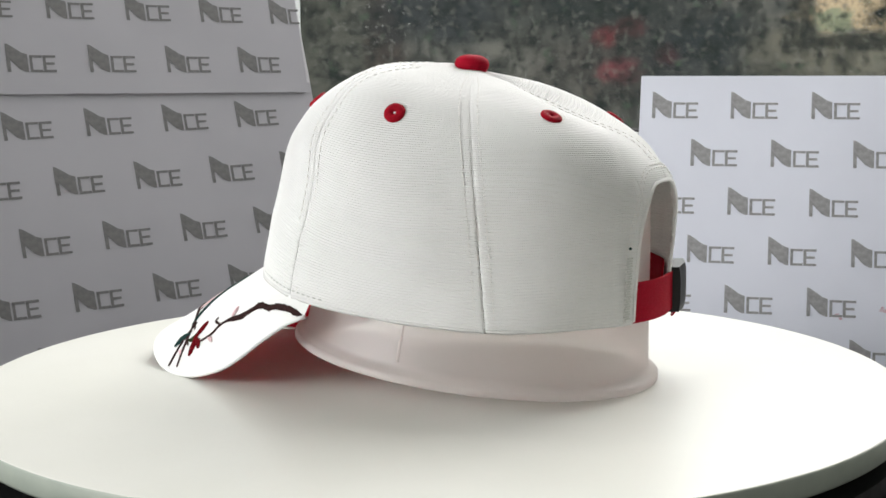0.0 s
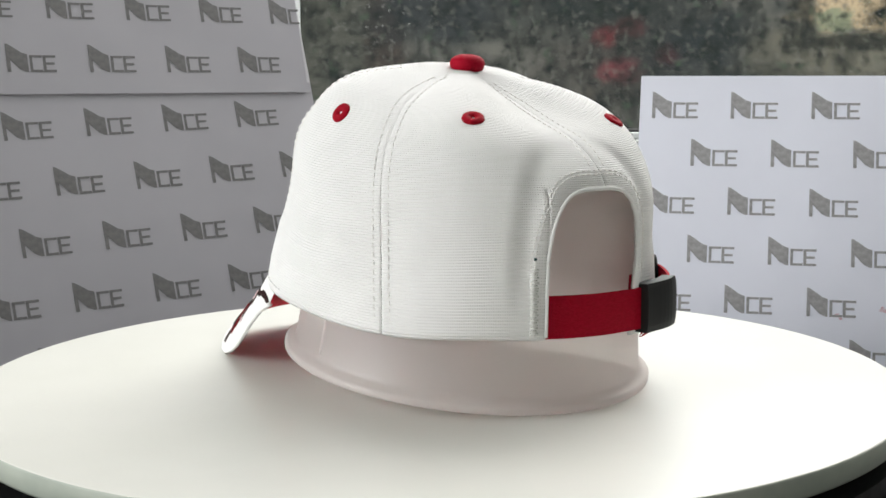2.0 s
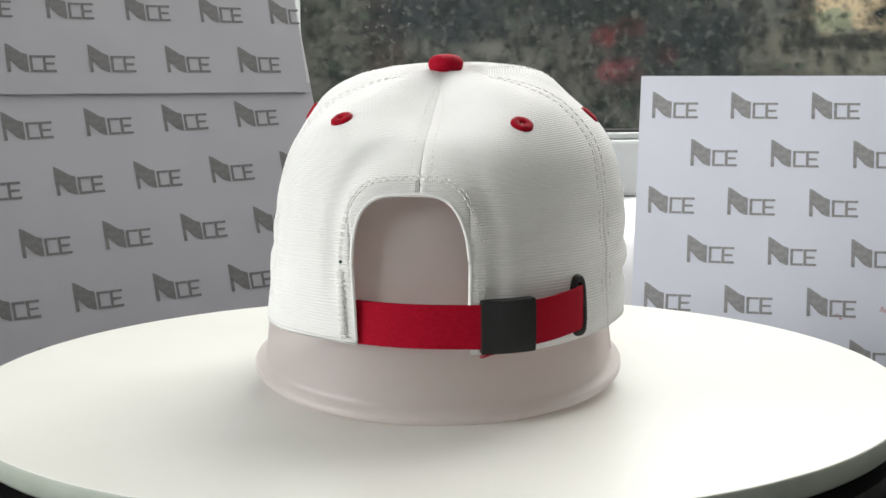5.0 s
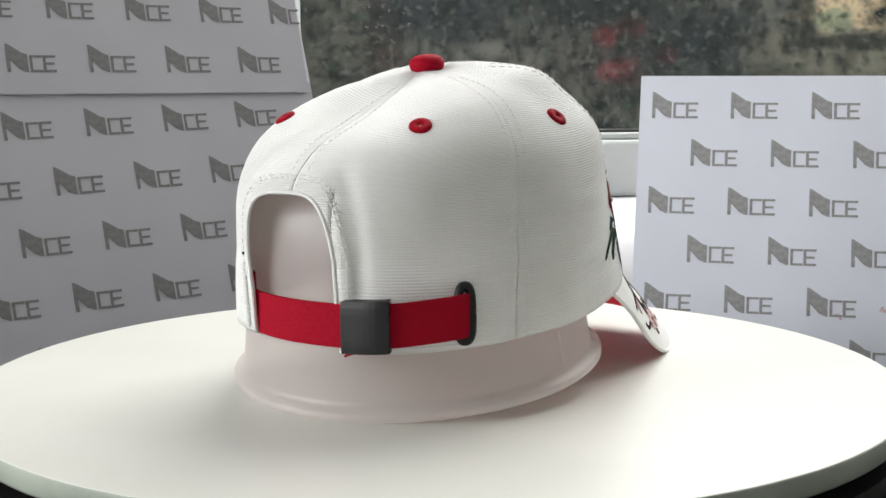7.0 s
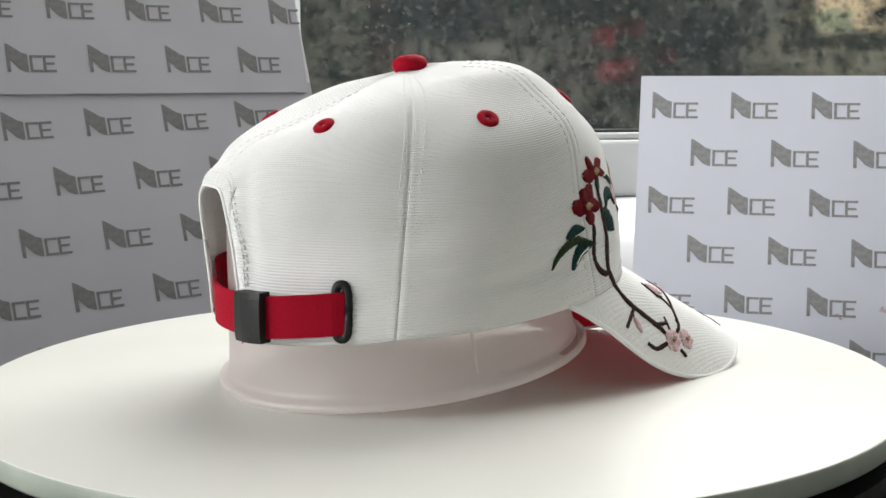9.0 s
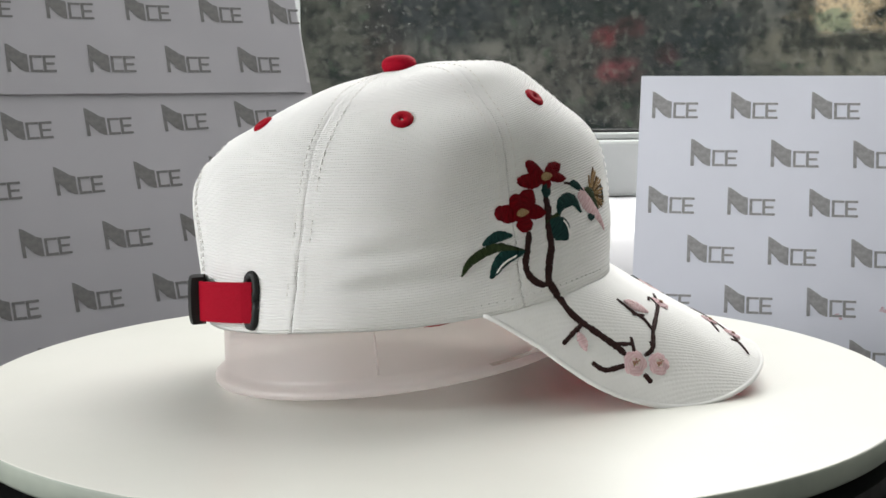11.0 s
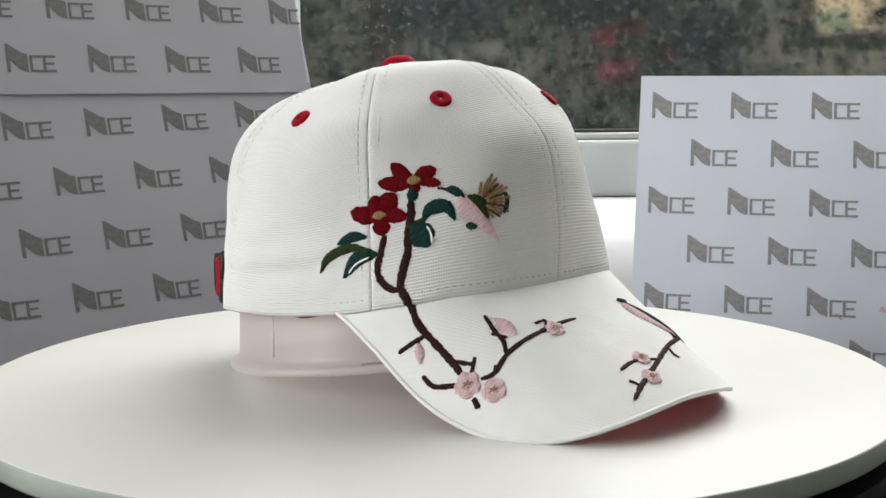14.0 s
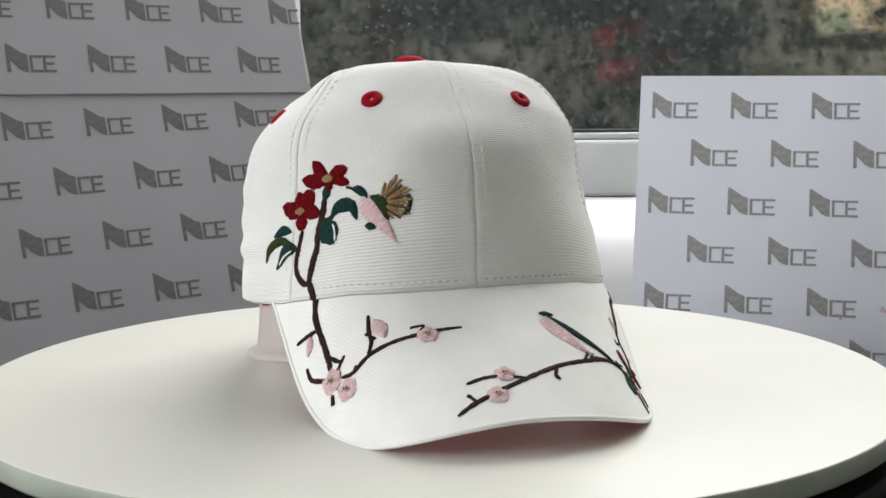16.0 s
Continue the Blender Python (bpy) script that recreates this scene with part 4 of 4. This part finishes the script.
def sweatband(parent):
    phis = list(np.arange(-165.0, 162.1, 3))
    bm = band(phis, lambda a: crown(a, 1.0)[2] + 0.0016 - 0.0029 * math.exp(-((a + 73) / 9.0) ** 2), lambda a: crown(a, 1.0)[2] + 0.026, lambda a: -0.0026, 0.0010, follow=True)
    part("sweatband", bm, RED_CLOTH, parent, "red cotton sweatband inside the crown", smooth=False)


def cap():
    ob = thing("baseball_cap", "white six-panel baseball cap with embroidered flowers and birds, red trim", "cap")
    for k in range(6):
        crown_panel(ob, k)
    seam_stitches(ob)
    eyelets(ob)
    top_button(ob)
    br = brim(ob)
    opening_trim(ob)
    sweatband(ob)
    strap(ob)
    return ob, br


GREY_TACK = thread("pale_grey_thread", (0.66, 0.67, 0.64), (0.76, 0.77, 0.74))
RED_THREAD_BRIGHT = thread("bright_red_thread", (0.22, 0.002, 0.010), (0.34, 0.004, 0.016))


# ---------------------------------------------------------------- embroidery
def CROWN(u, v, lift):
    """A place on the crown: u in millimetres round the girth from the front, v its height in millimetres."""
    a = u / 1.49
    s = crown_s(a, v / 1000)
    p = Vector(crown(a, s, lift))
    return p + Vector((math.cos(radians(a)), math.sin(radians(a)), 0)) * drape(a, p, s)


def BRIM(u, v, lift):
    """A place on the brim: millimetres forward and to the left."""
    x, y = u / 1000, v / 1000
    return Vector((x, y, brim_z(x, y) + lift))


def frame_at(surface, p):
    """The surface's slopes along u and v at p, and its normal."""
    a, b = p
    du = (surface(a + 0.3, b, 0) - surface(a - 0.3, b, 0)) / 0.6
    dv = (surface(a, b + 0.3, 0) - surface(a, b - 0.3, 0)) / 0.6
    n = du.cross(dv).normalized()
    if n.dot(Vector((0.3 * a / 1000, 0, 1)) if surface is BRIM else surface(a, b, 0.01) - surface(a, b, 0)) < 0:
        n = -n
    return du, dv, n


def across(du, dv, way):
    """The step in u and v that moves along the vector way."""
    j = np.array([du, dv]).T
    return np.linalg.lstsq(j, np.array(way), rcond=None)[0]


def satin(name, surface, mid, widths, material, height):
    """A padded field of satin stitches along a middle line, widths in millimetres."""
    owner = hat if surface is CROWN else visor
    rows, uvs, along = [], [], 0.0
    n = len(mid)
    for i, (p, w) in enumerate(zip(mid, widths)):
        d = mid[min(i + 1, n - 1)] - mid[max(i - 1, 0)]
        du, dv, up = frame_at(surface, p)
        way = up.cross(du * float(d[0]) + dv * float(d[1])).normalized()
        step = across(du, dv, way * 0.001)
        if i:
            e = p - mid[i - 1]
            along += (du * float(e[0]) + dv * float(e[1])).length
        row = []
        for k in (-1.0, -0.86, -0.45, 0.0, 0.45, 0.86, 1.0):
            j = (0.62 if w > 3 else 0.42) * noise.noise(Vector((p[0] * 3.4, p[1] * 3.4, k * 5))) if abs(k) == 1 else 0.0
            q = p + step * (w / 2 * k + j)
            row.append(surface(q[0], q[1], 0) + up * (0.00012 + height * (1 - abs(k) ** 3.0) * min(1.0, w / 1.2)))
            uvs.append((along, w * k / 2000))
        rows.append(row)
    ob = part(name, sheet(rows), material, owner, smooth=True)
    uv_metres(ob.data, uvs)
    return ob


def stroke(name, surface, pts, width, material):
    n = max(20, 14 * len(pts))
    mid = curve_through(pts, n)
    w = [width * (1.14 + 0.34 * noise.noise(Vector((p[0] * 0.55, p[1] * 0.55, 3)))) * min(1.0, 0.55 + 6 * min(i, n - 1 - i) / n) for i, p in enumerate(mid)]
    ob = satin(name, surface, mid, w, material, 0.00042)
    if name == "midrib":
        ob.location = frame_at(surface, np.array(pts[1], float))[2] * 0.0006
    return ob


def petal(name, surface, pts, width, material):
    n = max(30, 14 * len(pts))
    if len(pts) == 2:
        a, b = np.array(pts[0]), np.array(pts[1])
        d = b - a
        pts = [a, (a + b) / 2 + np.array([-d[1], d[0]]) * 0.05, b]
    mid = curve_through(pts, n)
    out = []
    for i in range(n):
        t = i / (n - 1)
        if name == "flower_petal":
            f = max(0.05, math.sin(math.pi * min(0.985, 0.10 + 0.9 * t ** 1.35))) ** 0.55
        elif name == "bird_body":
            f = max(0.03, math.sin(math.pi * min(0.99, 0.06 + 0.94 * t ** 0.55))) ** 0.9
        else:
            f = max(0.04, math.sin(math.pi * (0.03 + 0.94 * t))) ** 0.8
        out.append(width * f * (1.08 if name == "flower_petal" else 1.05) * (1 + 0.10 * noise.noise(Vector((t * 5, width, 4)))))
    ob = satin(name, surface, mid, out, material, 0.0007)
    if name == "flower_heart":
        ob.location = frame_at(surface, np.array(pts[1] if len(pts) > 2 else pts[0], float))[2] * 0.0008
    return ob


def blossom(surface, centre, r):
    """A five-petalled plum blossom."""
    c = np.array(centre)
    du, dv, up = frame_at(surface, c)
    e = du.normalized()
    f = up.cross(e)

    def spot(radius, a):
        return tuple(c + across(du, dv, (e * math.cos(a) + f * math.sin(a)) * radius / 1000))

    for k in range(5):
        a = 2 * math.pi * (k + 0.3) / 5
        petal("flower_petal", surface, [spot(r * 0.1, a), spot(r * 0.96, a)], r * 1.05, PINK_THREAD)
    petal("flower_heart", surface, [spot(r * 0.26, 0.6), spot(r * 0.26, 0.6 + math.pi)], r * 0.34, ROSE_THREAD)
    for k in range(7):
        ob = stroke("stamen", surface, [spot(r * 0.10, 0.9 * k), spot((0.30 + 0.12 * (k % 2)) * r, 0.9 * k + 0.3)], r * 0.08, TAN_THREAD if k % 3 else PALE_THREAD)
        ob.location = up * 0.0013


def embroidery():
    stroke("vine", CROWN, [(-58.1, 90.2), (-58.1, 83.7), (-59.6, 74.2), (-59.6, 68.5), (-61.5, 61.7), (-62.6, 54.7), (-60.4, 49.4), (-59.6, 46.4)], 3.1, BROWN_THREAD)
    stroke("vine", CROWN, [(-68.5, 75.6), (-70.0, 68.8), (-71.5, 61.8), (-70.0, 56.5), (-65.6, 53.1), (-62.6, 53.9)], 2.6, BROWN_THREAD)
    stroke("vine", CROWN, [(-60.1, 78.9), (-56.6, 80.7), (-52.3, 82.5)], 1.65, OLIVE_THREAD)
    petal("calyx", CROWN, [(-57.0, 95.3), (-58.1, 89.1)], 4.93, GREEN_THREAD)
    petal("leaf", CROWN, [(-58.1, 80.0), (-51.7, 71.1)], 10.81, GREEN_THREAD)
    petal("leaf", CROWN, [(-53.8, 81.7), (-50.5, 86.4), (-44.9, 87.4), (-41.9, 81.8)], 5.64, GREEN_THREAD)
    petal("leaf", CROWN, [(-71.7, 68.1), (-83.4, 69.6), (-93.9, 64.8), (-98.3, 58.1)], 3.99, OLIVE_THREAD)
    petal("leaf", CROWN, [(-76.0, 74.4), (-82.8, 74.1), (-89.4, 70.8)], 4.46, GREEN_THREAD)
    petal("leaf", CROWN, [(-71.5, 67.5), (-80.3, 64.9), (-86.4, 56.8)], 5.88, GREEN_THREAD)
    stroke("midrib", CROWN, [(-52.2, 79.3), (-50.9, 76.4), (-50.7, 72.6)], 0.7, WHITE_THREAD)
    stroke("midrib", CROWN, [(-74.6, 66.3), (-80.4, 63.0), (-83.9, 59.0)], 0.7, WHITE_THREAD)
    petal("flower_petal", CROWN, [(-56.6, 97.6), (-65.7, 105.0)], 5.64, RED_THREAD)
    petal("flower_petal", CROWN, [(-56.6, 97.6), (-71.4, 96.9)], 6.11, RED_THREAD)
    petal("flower_petal", CROWN, [(-56.6, 97.6), (-47.7, 102.8)], 5.88, RED_THREAD)
    petal("flower_petal", CROWN, [(-56.6, 97.6), (-46.2, 96.6)], 4.23, RED_THREAD)
    petal("flower_petal", CROWN, [(-56.6, 97.6), (-56.6, 92.8)], 4.7, RED_THREAD)
    petal("flower_heart", CROWN, [(-59.3, 97.3), (-53.6, 98.3)], 3.52, TAN_THREAD)
    petal("flower_petal", CROWN, [(-70.5, 83.1), (-73.0, 91.6)], 7.05, RED_THREAD)
    petal("flower_petal", CROWN, [(-70.5, 83.1), (-64.1, 92.5)], 7.99, RED_THREAD)
    petal("flower_petal", CROWN, [(-70.5, 83.1), (-83.3, 84.7)], 7.05, RED_THREAD)
    petal("flower_petal", CROWN, [(-70.5, 83.1), (-59.6, 83.1)], 6.11, RED_THREAD)
    petal("flower_petal", CROWN, [(-70.5, 83.1), (-70.3, 75.2)], 7.52, RED_THREAD)
    petal("flower_heart", CROWN, [(-73.4, 82.8), (-67.7, 83.7)], 3.29, TAN_THREAD)
    petal("bird_head", CROWN, [(-37.5, 90.5), (-41.4, 93.8), (-44.7, 94.4)], 3.83, GREEN_THREAD)
    stroke("beak", CROWN, [(-43.6, 94.3), (-47.6, 95.0)], 1.0, BROWN_THREAD)
    petal("bird_body", CROWN, [(-40.2, 91.0), (-35.5, 85.3), (-31.1, 79.6), (-26.2, 72.1)], 8.8, PINK_THREAD)
    petal("bird_wing", CROWN, [(-36.8, 91.5), (-32.8, 88.5), (-29.8, 82.0)], 5.85, OLIVE_THREAD)
    petal("bird_foot", CROWN, [(-38.5, 79.4), (-34.3, 78.9)], 3.38, GREEN_THREAD)
    stroke("bird_foot", CROWN, [(-34.3, 80.0), (-31.5, 79.5)], 1.35, GREEN_THREAD)
    for k, tip in enumerate(((-30.9, 98.1), (-28.3, 98.7), (-27.0, 99.8), (-26.3, 100.4), (-25.2, 98.4), (-23.8, 97.1), (-22.6, 95.7), (-22.0, 94.3), (-20.9, 92.7), (-20.9, 90.6), (-20.9, 88.7), (-21.6, 86.7), (-22.3, 84.8), (-23.8, 83.3), (-25.3, 82.7), (-27.3, 81.7))):
        reach = 0.90 + 0.16 * ((k * 7) % 5) / 4
        x, y = -33.2 + (tip[0] + 33.2) * reach, 89.0 + (tip[1] - 89.0) * reach
        ob = stroke("wing_feather", CROWN, [(-33.2 + (tip[0] + 33.2) * 0.25, 89.0 + (tip[1] - 89.0) * 0.25), (x, y)], 1.0, (TAN_THREAD, TAN_THREAD, BRONZE_THREAD)[k % 3])
        ob.location = frame_at(CROWN, np.array(tip))[2] * 0.0002 * (k % 2)
    stroke("wing_feather", CROWN, [(-22.2, 92.0), (-21.9, 89.6), (-22.6, 86.4), (-24.2, 84.4)], 1.9, GREEN_THREAD)
    stroke("vine", BRIM, [(60.7, -57.7), (64.7, -59.0), (68.7, -60.3), (73.2, -61.4), (78.1, -61.2), (85.2, -60.4), (93.1, -59.8), (97.3, -59.9)], 2.9, BROWN_THREAD)
    stroke("twig", BRIM, [(92.2, -59.5), (96.6, -57.7), (100.8, -55.7)], 1.65, BROWN_THREAD)
    stroke("twig", BRIM, [(99.6, -54.5), (100.9, -57.7)], 1.41, BROWN_THREAD)
    stroke("twig", BRIM, [(77.9, -62.0), (73.8, -65.6), (69.9, -68.8)], 1.88, BROWN_THREAD)
    stroke("twig", BRIM, [(75.9, -63.3), (76.7, -64.3)], 1.41, BROWN_THREAD)
    petal("flower_bud", BRIM, [(76.4, -64.1), (79.9, -66.0)], 4.23, PINK_THREAD)
    stroke("twig", BRIM, [(82.2, -67.0), (88.3, -66.0), (96.8, -62.1)], 1.88, BROWN_THREAD)
    stroke("twig", BRIM, [(104.9, -60.7), (108.0, -61.2)], 1.88, BROWN_THREAD)
    stroke("twig", BRIM, [(105.2, -56.8), (109.1, -53.0), (110.0, -47.0), (112.0, -38.7), (113.7, -28.3), (113.8, -9.1)], 1.88, BROWN_THREAD)
    stroke("twig", BRIM, [(110.0, -47.0), (106.0, -44.7), (101.1, -44.6), (94.3, -43.3)], 1.65, BROWN_THREAD)
    stroke("twig", BRIM, [(100.7, -46.1), (106.4, -42.8)], 1.17, BROWN_THREAD)
    petal("flower_bud", BRIM, [(97.3, -42.0), (108.3, -39.7)], 6.11, PINK_THREAD)
    stroke("twig", BRIM, [(113.8, -28.0), (110.4, -24.2), (109.5, -29.6)], 1.17, BROWN_THREAD)
    stroke("twig", BRIM, [(109.1, -53.0), (108.4, -51.4)], 1.41, BROWN_THREAD)
    blossom(BRIM, (100.9, -60.0), 5.8)
    blossom(BRIM, (111.4, -55.9), 5.2)
    blossom(BRIM, (115.2, -23.7), 4.6)
    blossom(BRIM, (141.0, 0.0), 4.4)
    blossom(BRIM, (150.8, -5.9), 4.6)
    stroke("branch", BRIM, [(155.6, -23.3), (152.4, -14.7), (148.8, -4.0), (143.3, 9.6), (137.4, 23.1), (131.5, 37.3), (123.3, 51.9), (121.9, 59.9), (122.4, 68.9)], 2.02, BROWN_THREAD)
    stroke("twig", BRIM, [(151.6, -15.0), (148.2, -17.2)], 1.57, BROWN_THREAD)
    stroke("twig", BRIM, [(143.2, -16.2), (141.8, -8.8), (141.8, -2.6), (143.9, 8.7)], 1.57, BROWN_THREAD)
    stroke("twig", BRIM, [(138.4, 22.4), (142.3, 20.7), (144.6, 21.8)], 1.35, BROWN_THREAD)
    petal("bird_body", BRIM, [(110.0, 26.9), (117.1, 31.5), (123.1, 37.3), (127.8, 43.4)], 8.0, PINK_THREAD)
    petal("bird_back", BRIM, [(108.4, 27.0), (112.5, 32.9), (118.0, 41.7), (123.3, 54.9)], 4.4, GREEN_THREAD)
    petal("bird_head", BRIM, [(107.9, 25.8), (108.4, 32.0)], 2.93, GREEN_THREAD)
    stroke("bird_foot", BRIM, [(125.8, 40.6), (132.5, 36.3)], 1.12, BROWN_THREAD)
    stroke("bird_foot", BRIM, [(125.0, 43.2), (131.2, 39.6)], 1.12, BROWN_THREAD)
    stroke("vine", BRIM, [(38.7, 85.2), (48.3, 82.2), (55.4, 79.8), (61.5, 78.2), (69.0, 74.8), (81.5, 71.5), (91.7, 67.8)], 2.6, BROWN_THREAD)
    stroke("vine", BRIM, [(90.6, 68.0), (97.4, 66.8), (102.2, 67.5), (109.6, 66.7)], 1.41, BROWN_THREAD)
    stroke("twig", BRIM, [(97.4, 66.8), (102.2, 63.5), (101.0, 62.8)], 1.17, BROWN_THREAD)
    stroke("twig", BRIM, [(69.7, 73.7), (71.0, 74.3)], 1.17, BROWN_THREAD)
    petal("flower_bud", BRIM, [(89.3, 68.0), (86.4, 66.3)], 3.29, PINK_THREAD)
    petal("flower_bud", BRIM, [(104.2, 67.9), (99.6, 70.6)], 2.35, PINK_THREAD)
    petal("flower_petal", BRIM, [(115.3, 63.7), (108.9, 60.5)], 3.99, RED_THREAD)
    petal("flower_petal", BRIM, [(114.6, 63.6), (115.1, 68.7)], 4.46, RED_THREAD)
    petal("flower_petal", BRIM, [(113.8, 64.2), (109.0, 68.9)], 3.52, RED_THREAD)
    petal("leaf", BRIM, [(120.8, 59.4), (127.2, 58.5), (130.4, 59.9)], 4.7, GREEN_THREAD)
    petal("leaf", BRIM, [(113.9, 62.2), (116.1, 63.0), (120.1, 62.3)], 3.52, OLIVE_THREAD)
    stroke("branch", BRIM, [(129.7, 66.1), (127.4, 63.0), (124.0, 59.0), (119.6, 55.3)], 1.65, BROWN_THREAD)
    petal("flower_bud", BRIM, [(124.9, 63.5), (121.8, 65.7)], 2.35, PINK_THREAD)
    stroke("twig", BRIM, [(118.4, 59.1), (123.4, 51.7), (127.6, 41.7)], 1.17, BROWN_THREAD)
    stroke("twig", BRIM, [(124.0, 59.0), (118.6, 64.4)], 1.17, BROWN_THREAD)


# ---------------------------------------------------------------- build
room()
table()
sheets()
platter = turntable()
form = hat_form()
hat, visor = cap()
embroidery()


def motions():
    """The platter turns clockwise at a steady rate and carries the form and the cap."""
    times = [0.5 * i for i in range(33)]
    turn = [(t, -14.1935 * t) for t in times]
    walk(platter, [(t, pose(0, 0, 0.075, 0, 0, a)) for t, a in turn])
    for ob in (form, hat):
        rows = []
        for t, a in turn:
            c, s = math.cos(radians(a)), math.sin(radians(a))
            rows.append((t, pose(0.0014 + 0.0147 * c - 0.0023 * s, 0.0147 * s + 0.0023 * c, 0, 0, 0, a + 152.9)))
        walk(ob, rows)


motions()
